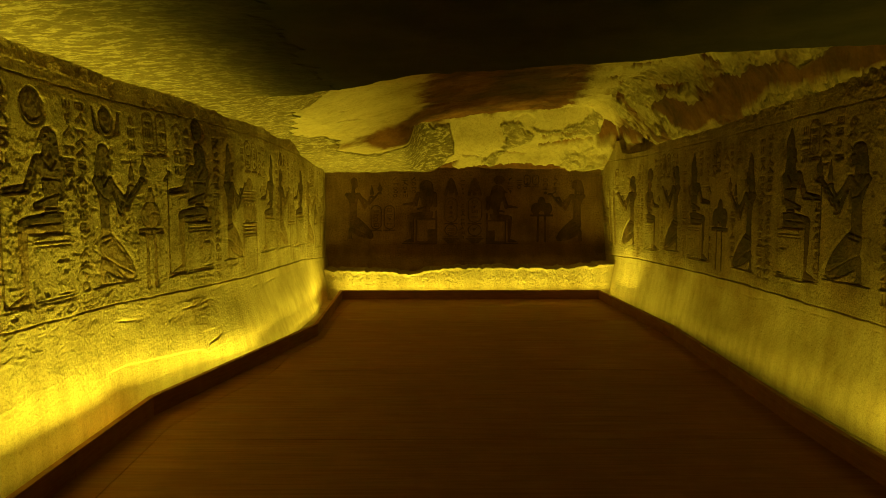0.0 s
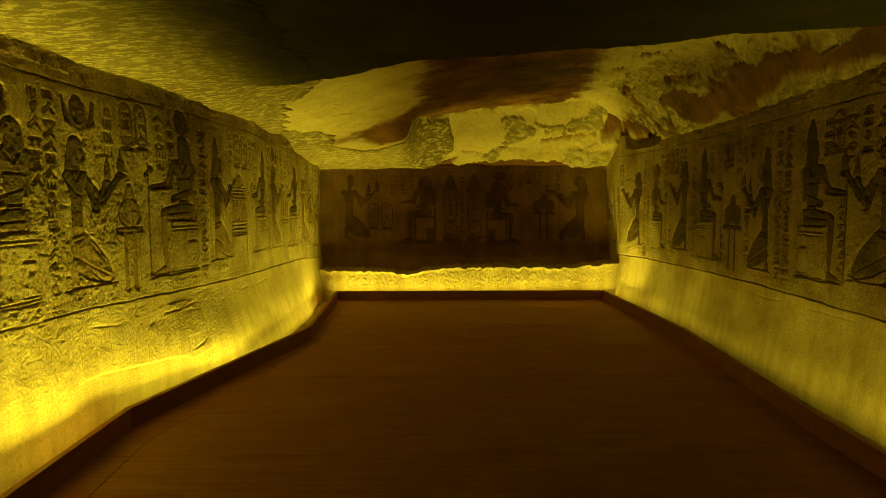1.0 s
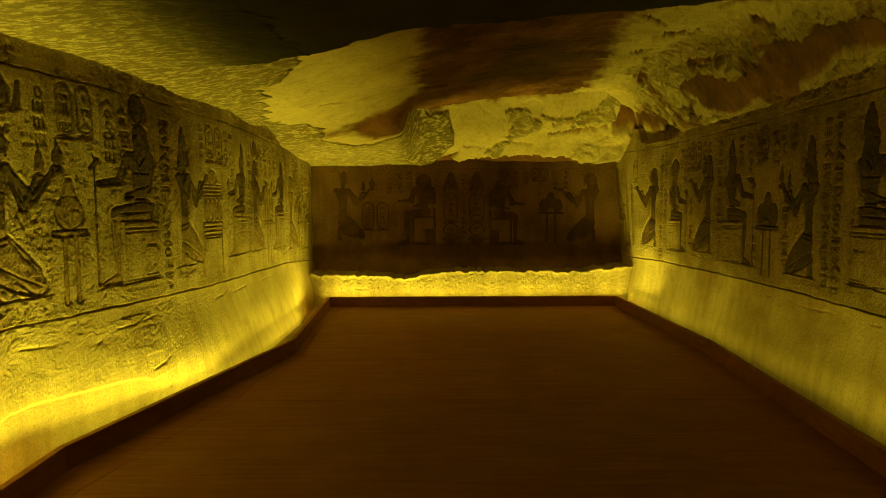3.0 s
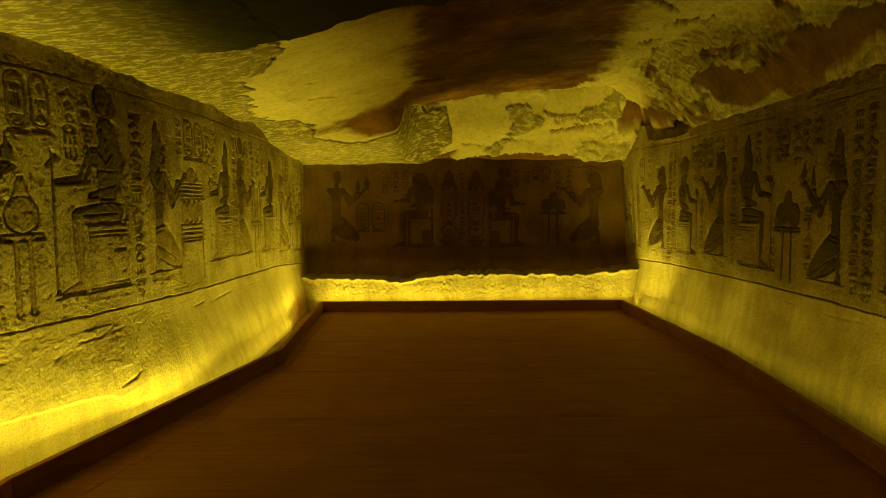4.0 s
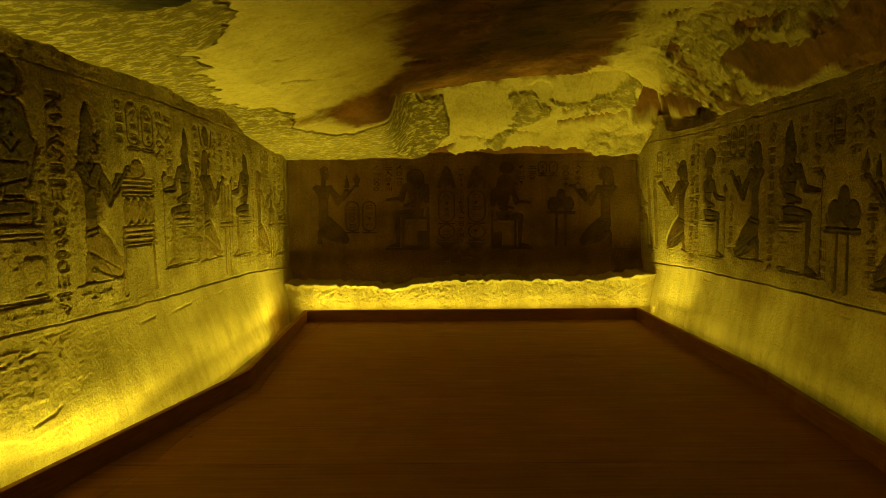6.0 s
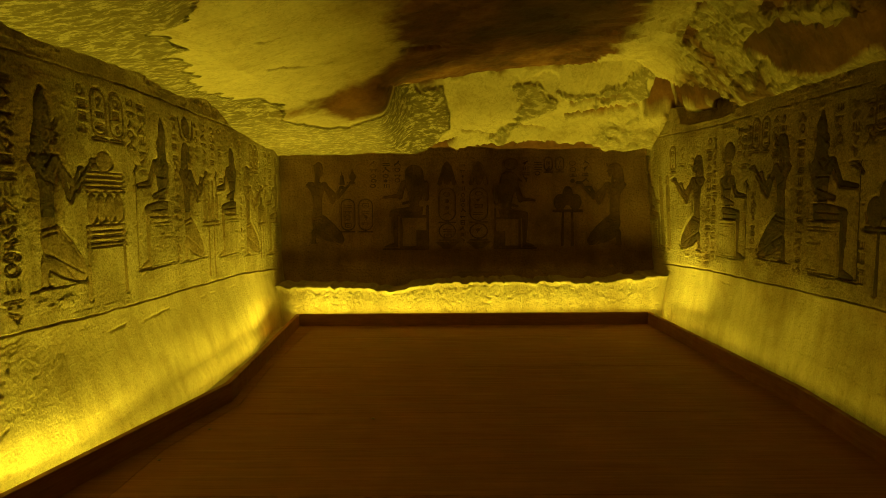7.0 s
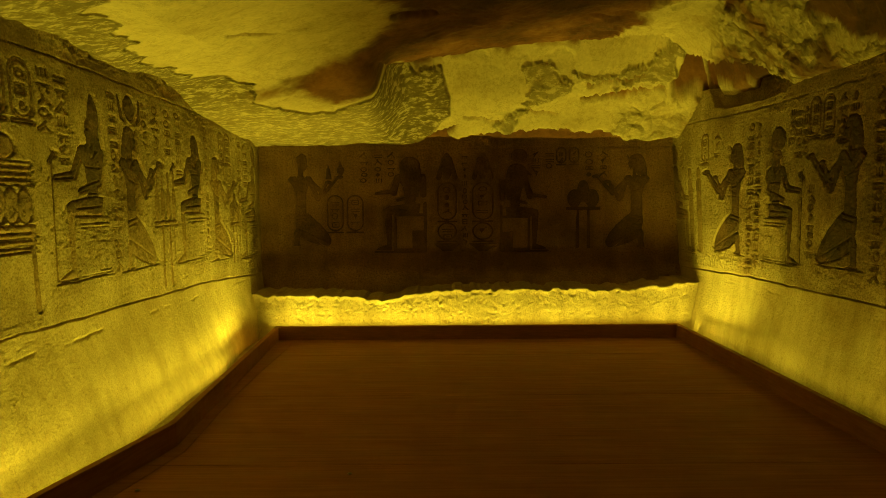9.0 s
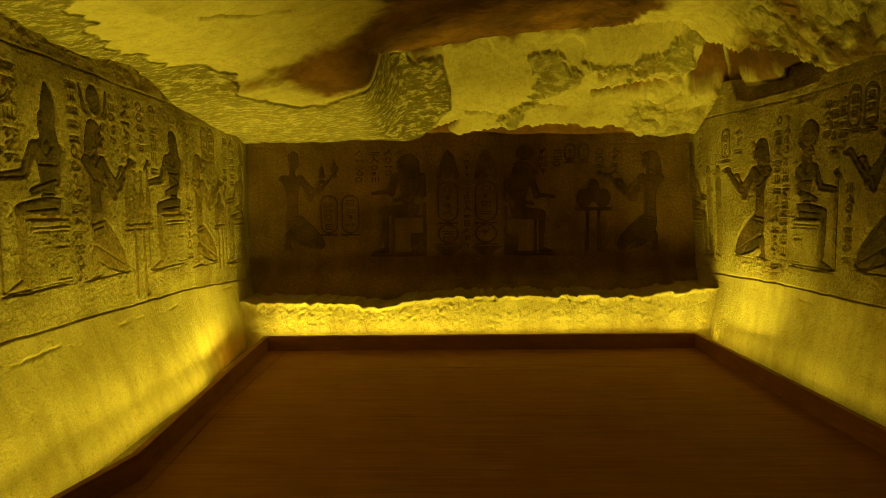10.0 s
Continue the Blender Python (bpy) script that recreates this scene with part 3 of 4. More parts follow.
def side_relief(seed):
    def f(S, Z):
        low = smooth(0.78, 0.70, Z)
        crags = smooth(6.3, 5.0, S) if seed < 200 else 0.25
        rough = low * smooth(0.22, 0.46, Z + 0.12 * fbm(S, Z, 0.6, seed + 5, 3))
        worn = smooth(-0.5, 0.35, fbm(S, Z, 0.5, seed + 26, 3))
        h = 0.010 * fbm(S, Z, 0.9, seed, 3) + 0.0032 * fbm(S, Z, 0.05, seed + 20, 3, 0.6) * (1 - 0.5 * low)
        # sharp raised specks and small pits between the tool marks
        h = h + 0.0046 * smooth(0.24, 0.42, vnoise(S, Z, 0.019, seed + 25)) * worn * (1 - 0.85 * low) + 0.0034 * smooth(0.30, 0.46, vnoise(S, Z, 0.034, seed + 27)) * worn * (1 - 0.85 * low)
        h = h - 0.0036 * smooth(0.48, 0.64, vnoise(S, Z, 0.030, seed + 28)) * (1 - 0.9 * low)
        crag = fbm(S, Z * 1.7, 0.30, seed + 30, 5, 0.5)
        h = h + rough * crags * (0.008 * crag + 0.016 * (np.floor(crag * 6 + 0.5) / 6 - crag * 0.75) + 0.0014 * fbm(S, Z, 0.06, seed + 40, 3, 0.6))
        h = h + low * (0.007 * fbm(S, Z * 0.6, 0.5, seed + 35, 3) + 0.0015 * fbm(S, Z * 0.25, 0.035, seed + 45, 2))
        h = h - low * 0.002 * smooth(0.42, 0.5, fbm(S, Z * 1.4, 0.07, seed + 55, 4, 0.6))
        # streaked, crumbling foot, and a pitted band with a chipped edge under the upper line
        h = h + smooth(0.30, 0.10, Z + 0.06 * fbm(S, Z, 0.2, seed + 57, 3)) * 0.010 * fbm(S, Z * 0.18, 0.045, seed + 58, 3, 0.6)
        band = low * smooth(0.40, 0.58, Z + 0.1 * fbm(S, Z, 0.4, seed + 62, 3))
        h = h - band * 0.0018 * smooth(0.18, 0.5, fbm(S, Z * 1.2, 0.035, seed + 63, 3, 0.7))
        chip = np.abs(Z - 0.615 + 0.008 * (S - 6) + 0.03 * fbm(S, S * 0, 0.35, seed + 64, 4, 0.6))
        h = h - 0.006 * smooth(0.014, 0.0, chip) * smooth(0.12, 0.3, fbm(S, Z, 0.25, seed + 65, 4, 0.6))
        rim = smooth(2.13, 2.17, Z)
        return h + rim * 0.003 + rim * 0.016 * fbm(S, Z, 0.07, seed + 60, 4, 0.65)
    return f


rng = np.random.default_rng(11)
wl = Wall("wall_left", lambda s, z, h: (left_x(s, z) + h, s, z), 2.8, 10.1, -0.04, 2.42, 0.0061, True, SANDSTONE, 0.62)
wl.face_relief = side_relief(100)
wl.H = wl.face_relief(wl.S, wl.Z)
wl.dado = (DADO, lambda q: np.interp(q, (2.2, 4.4, 6.5, 8.4, 9.9), (0.80, 0.765, 0.722, 0.69, 0.60)))
# a smooth plaster repair low on the wall, with a broken upper edge
crest = np.interp(wl.S, (3.86, 3.95, 4.3, 4.9, 5.0, 5.35, 5.9, 6.4), (0.30, 0.335, 0.31, 0.25, 0.20, 0.26, 0.21, 0.1)) + 0.012 * fbm(wl.S, wl.Z, 0.15, 88, 4)
skin = smooth(0.008, -0.006, wl.Z - crest) * smooth(3.83, 3.86, wl.S + 0.03 * fbm(wl.Z, wl.S, 0.2, 89, 3)) * smooth(5.4, 4.7, wl.S)
wl.H = wl.H * (1 - 0.85 * skin) - 0.020 * skin
for a, za, b, zb in ((5.02, 0.275, 5.14, 0.30), (4.61, 0.555, 4.64, 0.56)):
    wl.sink([cap(a, za, b, zb, 0.004, 0.010), cap(b, zb, b + 0.05, zb + 0.03, 0.006, 0.003)], 0, 0, 1.0, 1, (a - 0.05, b + 0.12, za - 0.05, zb + 0.08), 0.008, 0.006)
for a, b, za, zb in ((2.2, 4.4, 0.80, 0.765), (4.4, 6.5, 0.765, 0.722), (6.5, 8.4, 0.722, 0.69), (8.4, 9.9, 0.69, 0.60)):
    wl.line(a, za, b, zb, 0.007, 0.015)
wl.line(2.2, 2.14, 6.6, 2.165, 0.006, 0.016)
wl.line(6.6, 2.165, 9.9, 2.09, 0.006, 0.016)
seated(wl, 3.61, 0.90, 1.01, -1, PAINTED, lower=PAINTED_PALE, head=FALCON, disc=(3.31, 2.0, 0.085, 0.092))
kneeling(wl, 3.84, 0.92, 0.93, 1, PAINTED, lower=PAINTED_PALE, disc=(4.02, 2.01, 0.075, 0.09))
stand(wl, 4.46, 0.85, 1.255, 0.135, PAINTED_PALE, "round")
seated(wl, 5.26, 0.905, 1.055, -1, PAINTED, lower=PAINTED_PALE, disc=(5.08, 2.07, 0.075, 0.095))
kneeling(wl, 5.53, 0.945, 0.93, 1, PAINTED, lower=PAINTED_PALE, crown=True, pots=False)
stand(wl, 6.17, 0.83, 1.25, 0.20, PAINTED_PALE, "stack")
seated(wl, 7.04, 0.945, 0.93, -1, PAINTED, lower=PAINTED_PALE, crown=True)
kneeling(wl, 7.18, 0.94, 0.94, 1, PAINTED, lower=PAINTED_PALE, disc=(7.34, 2.0, 0.07, 0.085), pots=False)
stand(wl, 7.80, 0.76, 1.22, 0.18, PAINTED_PALE, "vases")
seated(wl, 8.50, 0.90, 1.02, -1, PAINTED, lower=PAINTED_PALE)
kneeling(wl, 8.64, 0.86, 0.92, 1, PAINTED_PALE, pots=False)
stand(wl, 9.16, 0.80, 1.16, 0.12, PAINTED_PALE, "jars")
seated(wl, 9.80, 0.82, 0.92, -1, PAINTED_PALE, disc=(9.68, 1.86, 0.07, 0.09))
for s, z, hs, hz in ((4.46, 1.975, 0.055, 0.14), (4.61, 1.985, 0.055, 0.14), (6.14, 1.95, 0.07, 0.14), (6.32, 1.95, 0.07, 0.14), (8.9, 1.88, 0.05, 0.13), (9.03, 1.88, 0.05, 0.13)):
    wl.cartouche(s, z, hs, hz, PAINTED_PALE, rng)
for s, za, zb, wide in ((2.95, 1.55, 2.12, 0.10), (3.08, 1.62, 2.12, 0.09), (3.74, 0.78, 2.11, 0.11), (3.62, 1.5, 2.11, 0.10), (4.28, 1.78, 2.11, 0.10), (4.80, 1.72, 2.12, 0.12), (4.93, 1.75, 2.1, 0.08),
                        (5.385, 0.82, 2.08, 0.13), (5.98, 1.78, 2.12, 0.09), (6.48, 1.72, 2.12, 0.12), (6.62, 1.6, 2.12, 0.10), (7.12, 0.93, 2.12, 0.09),
                        (7.52, 1.72, 2.1, 0.09), (7.68, 1.7, 2.1, 0.12), (7.86, 1.7, 2.1, 0.12), (8.04, 1.55, 2.1, 0.11), (8.57, 0.9, 2.05, 0.09), (9.3, 1.5, 2.0, 0.11), (9.45, 1.55, 2.0, 0.1)):
    wl.glyphs(s, za, zb, wide, rng)
wl.brown_blots = [(5.35, 1.90, 0.55, 0.42, 0.85), (5.15, 1.45, 0.25, 0.5, 0.5), (4.9, 2.2, 2.4, 0.12, 0.6), (7.3, 1.55, 0.22, 0.42, 0.6), (5.65, 1.65, 0.2, 0.4, 0.7), (8.3, 1.6, 0.12, 0.4, 0.5), (7.3, 2.2, 1.2, 0.10, 0.5)]
wl.finish("ochre sandstone wall with sunk relief figures and sign columns")

rng = np.random.default_rng(23)
wr = Wall("wall_right", lambda s, z, h: (right_x(s, z) - h, s, z), 2.8, 10.1, -0.04, 2.42, 0.0068, False, SANDSTONE, 0.62)
wr.dado = (DADO, lambda q: 0.69 + 0 * q)
wr.face_relief = side_relief(300)
wr.H = wr.face_relief(wr.S, wr.Z)
wr.line(2.2, 0.67, 5.6, 0.712, 0.007, 0.018)
wr.line(5.6, 0.712, 8.7, 0.675, 0.007, 0.018)
wr.line(8.7, 0.675, 9.9, 0.64, 0.007, 0.016)
wr.line(2.2, 2.13, 9.9, 2.13, 0.006, 0.014)
bite = smooth(0.0, 0.03, wr.Z - np.interp(wr.S, (8.0, 8.1, 8.5, 9.0, 9.15, 9.25), (2.42, 2.20, 2.185, 2.20, 2.22, 2.42)) + 0.015 * fbm(wr.S, wr.Z, 0.1, 377, 3)) * smooth(7.98, 8.05, wr.S) * smooth(9.28, 9.2, wr.S)
wr.H = wr.H - 0.07 * bite
seated(wr, 3.52, 0.90, 1.0, -1, PAINTED)
kneeling(wr, 3.86, 0.92, 0.95, 1, PAINTED)
stand(wr, 2.85, 0.85, 1.25, 0.16, PAINTED_PALE, "round")
seated(wr, 4.97, 0.87, 1.03, -1, DARK_PAINT, crown=True)
kneeling(wr, 5.36, 0.85, 0.93, 1, DARK_PAINT, crown=True)
stand(wr, 6.13, 0.79, 1.20, 0.20, DARK_PAINT, "jars")
seated(wr, 6.96, 0.85, 1.02, -1, DARK_PAINT, crown=True)
kneeling(wr, 7.18, 0.90, 1.02, 1, DARK_PAINT, pots=False)
seated(wr, 8.40, 0.855, 0.93, -1, DARK_PAINT, head=FALCON, disc=(8.23, 1.84, 0.11, 0.10))
kneeling(wr, 8.70, 0.865, 1.0, 1, DARK_PAINT, pots=False)
seated(wr, 10.05, 0.82, 0.90, -1, PAINTED_PALE, disc=(9.92, 1.84, 0.08, 0.1))
for s in (9.42, 9.58):
    wr.figure("mummiform_relief", [cap(0, 0.1, 0, 0.75, 0.05, 0.045), ell(0, 0.84, 0.04, 0.06)], s, 0.78, 1.0, 1, PAINTED_PALE, "narrow upright carved form on the stone wall", (-0.1, 0.1, 0, 1), 0.014, 0.012)
for s, z, hs, hz in ((7.74, 1.96, 0.06, 0.13), (7.58, 1.95, 0.06, 0.13), (9.3, 1.86, 0.05, 0.13), (6.2, 1.95, 0.06, 0.13), (4.5, 1.95, 0.06, 0.13)):
    wr.cartouche(s, z, hs, hz, PAINTED_PALE, rng)
for s, za, zb, wide in ((8.52, 0.76, 2.05, 0.09), (8.63, 0.76, 2.05, 0.09), (7.06, 0.8, 2.08, 0.09), (7.94, 1.65, 2.08, 0.10), (7.42, 1.75, 2.1, 0.09), (6.45, 1.6, 2.08, 0.10), (6.0, 1.75, 2.08, 0.1), (5.82, 0.9, 1.5, 0.09),
                        (5.14, 0.8, 2.08, 0.11), (5.27, 0.8, 2.08, 0.09), (4.35, 1.72, 2.08, 0.11), (4.2, 1.75, 2.1, 0.1), (3.68, 0.78, 2.08, 0.11), (3.3, 1.75, 2.1, 0.1), (9.72, 1.65, 2.0, 0.1), (9.12, 1.75, 2.02, 0.09), (7.75, 0.9, 1.5, 0.09), (8.02, 1.75, 2.08, 0.09), (7.84, 1.7, 2.08, 0.09), (7.30, 1.95, 2.1, 0.09), (6.62, 1.75, 2.08, 0.09), (6.30, 1.72, 2.08, 0.09),
                        (5.88, 1.8, 2.08, 0.09), (5.72, 1.85, 2.08, 0.09), (4.62, 1.75, 2.08, 0.09), (4.06, 1.9, 2.08, 0.09), (3.15, 1.75, 2.1, 0.09), (3.0, 1.7, 2.1, 0.09), (6.34, 0.85, 1.15, 0.08), (4.42, 0.9, 1.5, 0.08)):
    wr.glyphs(s, za, zb, wide, rng)
# the wall-wide first blot mixes brown patina with painted dimness
wr.brown_blots = [(5.6, 1.62, 3.9, 1.3, 0.78), (6.15, 1.75, 0.42, 0.45, 0.75), (6.85, 1.7, 0.3, 0.5, 0.6), (5.45, 1.5, 0.28, 0.5, 0.55), (4.75, 1.7, 0.35, 0.5, 0.6), (7.7, 1.7, 0.2, 0.45, 0.6), (8.25, 1.55, 0.15, 0.3, 0.5), (8.85, 1.6, 0.12, 0.4, 0.6), (3.9, 1.5, 0.3, 0.5, 0.4), (6.6, 2.2, 2.6, 0.12, 0.7), (5.2, 1.0, 0.9, 0.22, 0.3)]
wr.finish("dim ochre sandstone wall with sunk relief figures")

# ---- back wall: a recessed carved panel above a rough projecting ledge ----
rng = np.random.default_rng(5)
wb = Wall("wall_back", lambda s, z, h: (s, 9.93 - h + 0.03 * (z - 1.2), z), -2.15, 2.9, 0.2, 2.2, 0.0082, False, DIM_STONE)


def back_relief(S, Z):
    return 0.010 * fbm(S, Z, 0.7, 500, 3) + 0.003 * fbm(S, Z, 0.05, 520, 3) + pits(S, Z, 550, 0.04, 0.7, 0.006) + 0.10 * smooth(0.72, 0.42, Z) + 0.012 * smooth(1.93, 1.99, Z)


wb.face_relief = back_relief
wb.H = back_relief(wb.S, wb.Z)
wb.line(-1.95, 0.80, 2.65, 0.80, 0.006, 0.012)
wb.line(-1.95, 1.93, 2.65, 1.94, 0.006, 0.012)
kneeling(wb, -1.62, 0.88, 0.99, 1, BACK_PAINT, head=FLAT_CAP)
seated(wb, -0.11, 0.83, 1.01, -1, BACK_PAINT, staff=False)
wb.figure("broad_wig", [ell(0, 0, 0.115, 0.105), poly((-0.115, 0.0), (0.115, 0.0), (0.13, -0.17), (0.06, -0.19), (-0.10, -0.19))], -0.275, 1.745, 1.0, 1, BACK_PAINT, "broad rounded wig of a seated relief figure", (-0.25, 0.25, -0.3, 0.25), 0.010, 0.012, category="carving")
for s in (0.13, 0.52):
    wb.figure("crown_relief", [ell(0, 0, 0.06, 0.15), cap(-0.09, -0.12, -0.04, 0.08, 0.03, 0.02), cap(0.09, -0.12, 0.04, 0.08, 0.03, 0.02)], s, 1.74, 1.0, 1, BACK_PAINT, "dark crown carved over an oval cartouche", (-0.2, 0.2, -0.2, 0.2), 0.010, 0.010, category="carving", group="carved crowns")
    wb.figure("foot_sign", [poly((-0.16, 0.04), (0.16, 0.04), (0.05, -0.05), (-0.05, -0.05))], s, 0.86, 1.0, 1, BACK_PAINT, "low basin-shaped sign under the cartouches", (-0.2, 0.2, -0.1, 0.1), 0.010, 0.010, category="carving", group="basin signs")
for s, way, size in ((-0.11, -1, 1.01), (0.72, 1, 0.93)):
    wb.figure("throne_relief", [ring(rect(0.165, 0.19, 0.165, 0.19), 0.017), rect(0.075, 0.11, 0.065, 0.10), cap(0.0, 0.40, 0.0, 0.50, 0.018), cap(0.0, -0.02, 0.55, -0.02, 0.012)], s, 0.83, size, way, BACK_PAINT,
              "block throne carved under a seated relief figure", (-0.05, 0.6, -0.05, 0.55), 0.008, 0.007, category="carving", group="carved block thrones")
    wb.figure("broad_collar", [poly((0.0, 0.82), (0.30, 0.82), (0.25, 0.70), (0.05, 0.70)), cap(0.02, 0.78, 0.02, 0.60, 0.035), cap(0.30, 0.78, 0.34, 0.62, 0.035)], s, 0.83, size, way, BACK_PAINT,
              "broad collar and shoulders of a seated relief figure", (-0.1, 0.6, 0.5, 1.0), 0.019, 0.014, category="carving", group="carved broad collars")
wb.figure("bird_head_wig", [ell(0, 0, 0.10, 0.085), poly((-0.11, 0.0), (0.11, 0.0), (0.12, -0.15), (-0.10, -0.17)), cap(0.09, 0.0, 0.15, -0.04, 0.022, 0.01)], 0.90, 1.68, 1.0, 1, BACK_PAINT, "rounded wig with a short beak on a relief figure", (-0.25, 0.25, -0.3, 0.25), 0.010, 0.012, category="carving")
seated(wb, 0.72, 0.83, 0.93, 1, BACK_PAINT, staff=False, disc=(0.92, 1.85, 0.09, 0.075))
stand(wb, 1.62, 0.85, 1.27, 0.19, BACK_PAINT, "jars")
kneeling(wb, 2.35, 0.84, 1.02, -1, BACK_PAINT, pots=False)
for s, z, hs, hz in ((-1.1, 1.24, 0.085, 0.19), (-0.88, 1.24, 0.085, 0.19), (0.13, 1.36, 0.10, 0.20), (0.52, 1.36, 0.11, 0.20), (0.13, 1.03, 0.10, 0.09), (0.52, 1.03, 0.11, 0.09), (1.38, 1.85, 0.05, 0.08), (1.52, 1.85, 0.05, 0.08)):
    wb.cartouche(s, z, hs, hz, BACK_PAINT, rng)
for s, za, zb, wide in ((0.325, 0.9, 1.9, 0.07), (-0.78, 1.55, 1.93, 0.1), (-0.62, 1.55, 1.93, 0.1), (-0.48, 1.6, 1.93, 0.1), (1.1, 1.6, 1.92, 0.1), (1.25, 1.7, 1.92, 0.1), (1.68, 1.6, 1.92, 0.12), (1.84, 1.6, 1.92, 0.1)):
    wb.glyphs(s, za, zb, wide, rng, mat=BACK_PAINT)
# the ledge's shade painted low on the panel, with a broad fainter blot above
wb.brown_blots = [(0.6, 0.72, 2.4, 0.17, 0.75), (2.3, 0.75, 0.35, 0.25, 0.7), (0.9, 1.3, 1.4, 0.7, 0.35)]
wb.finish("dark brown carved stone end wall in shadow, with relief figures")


def back_ledge():
    """The rough lower course of the end wall, lit from below."""
    s = np.arange(-2.1, 2.95, 0.011)
    k = np.linspace(0, 1, 64)
    S, K = np.meshgrid(s, k, indexing="ij")
    top = np.interp(s, (-2.1, -1.55, -1.0, -0.5, -0.2, 0.2, 1.3, 1.9, 2.3, 2.7), (0.44, 0.42, 0.41, 0.385, 0.43, 0.465, 0.475, 0.46, 0.49, 0.53))
    top = (top + 0.014 * fbm(s, s * 0, 0.12, 600, 4) - 0.020 * smooth(0.2, 0.45, vnoise(s, s * 0 + 3, 0.09, 610)) + 0.010 * vnoise(s, s * 0 + 3, 0.03, 611))[:, None] * np.ones_like(K)
    face = K < 0.7
    f, r = np.clip(K / 0.7, 0, 1), np.clip((K - 0.7) / 0.3, 0, 1)
    Z = np.where(face, -0.05 + (top + 0.05) * f, top + 0.015 * r)
    front = 9.385 + 0.015 * (S - 0.3) / 2
    Y = np.where(face, front + 0.02 * f, front + 0.02 + 0.62 * r)
    rough = 0.010 * fbm(S, Z, 0.45, 620, 4, 0.5) + 0.0025 * fbm(S, Z, 0.04, 630, 3, 0.6) - 0.007 * smooth(0.5, 0.64, vnoise(S, Z, 0.030, 640)) + 0.005 * smooth(0.35, 0.5, vnoise(S, Z, 0.03, 645))
    Y = Y - rough * face - 0.015 * smooth(0.9, 1.0, f) * face
    Z = Z + (~face) * (0.02 * fbm(S, Y, 0.2, 650, 4))
    me = raw_mesh("ledge", np.stack((S, Y, Z), -1).reshape(-1, 3), quads(len(s), len(k)).reshape(-1, 4), DADO)
    return tagged(new("stone_ledge", me), "rough broken sandstone ledge along the foot of the end wall", "ledge", kind="structure")


back_ledge()


# ---- ceiling: a sooty slab with painted-on shade that has broken away over the far half ----
CRUST = poly((-2.7, 1.4), (-0.9, 1.4), (-0.9, 4.7), (-1.08, 5.35), (-1.22, 5.6), (-1.5, 5.9), (-1.6, 6.35), (-1.75, 6.8), (-1.8, 7.9), (-1.47, 8.15), (-1.44, 8.4), (-1.14, 8.9),
             (-0.89, 8.98), (-0.62, 8.81), (-0.45, 8.88), (-0.18, 9.27), (0.09, 9.29), (0.16, 9.4), (0.14, 9.58), (-0.19, 9.92), (-0.19, 10.3), (-2.7, 10.3))
CRUST_SPOT = poly((0.93, 9.33), (1.18, 9.34), (1.39, 9.41), (1.32, 9.5), (1.11, 9.53), (0.81, 9.77), (0.62, 9.70), (1.0, 9.5), (0.92, 9.43))
CRUST_BAND = poly((1.39, 9.38), (2.13, 9.35), (2.41, 9.16), (2.36, 9.37), (1.92, 9.44))
CRUST_CORNER = poly((1.73, 9.83), (2.08, 9.5), (2.44, 9.45), (2.6, 9.57), (2.6, 10.2), (1.7, 10.2))
BROWN = poly((-1.45, 8.28), (-1.12, 8.45), (-0.85, 8.8), (-0.62, 8.75), (-0.46, 8.82), (-0.16, 9.24), (0.32, 9.22), (1.32, 9.21), (1.75, 9.05), (1.86, 8.3), (1.80, 7.6), (1.66, 7.0), (1.55, 6.2), (1.65, 4.6), (1.75, 3.0),
             (-0.9, 4.5), (-0.15, 5.35), (-0.15, 6.0), (-0.20, 6.8), (-0.24, 7.7), (-0.50, 8.12), (-0.90, 8.30), (-1.25, 8.29))
BROWN_SIDE = poly((2.47, 6.85), (2.48, 7.26), (2.53, 7.48), (2.69, 7.18), (2.77, 6.75), (2.72, 6.23), (2.75, 5.77), (2.70, 5.25), (2.67, 4.86), (2.70, 4.5), (2.72, 3.9), (2.72, 3.2), (2.5, 3.2),
                  (2.60, 3.9), (2.64, 4.54), (2.56, 4.7), (2.53, 4.89), (2.55, 5.3), (2.50, 5.65), (2.61, 6.02), (2.59, 6.31), (2.56, 6.62))
HOLE = poly((2.35, 9.37), (2.41, 9.33), (2.48, 8.99), (2.57, 8.78), (2.62, 8.45), (2.70, 8.21), (2.76, 8.03), (2.95, 8.05), (2.95, 9.30), (2.74, 9.43), (2.60, 9.38), (2.50, 9.48), (2.42, 9.48))
WEDGE = [poly((2.70, 9.12), (2.73, 8.93), (2.72, 8.80), (2.75, 8.62), (2.85, 8.60), (2.85, 9.12)), cap(2.59, 9.20, 2.70, 9.30, 0.014), cap(2.70, 9.30, 2.84, 9.17, 0.016)]
GAP = poly((-0.3, 9.84), (0.0, 9.76), (0.13, 9.71), (0.25, 9.69), (0.14, 9.78), (0.23, 9.805), (0.6, 9.76), (1.17, 9.745), (1.8, 9.76), (2.3, 9.84), (2.3, 10.0), (-0.3, 10.0))
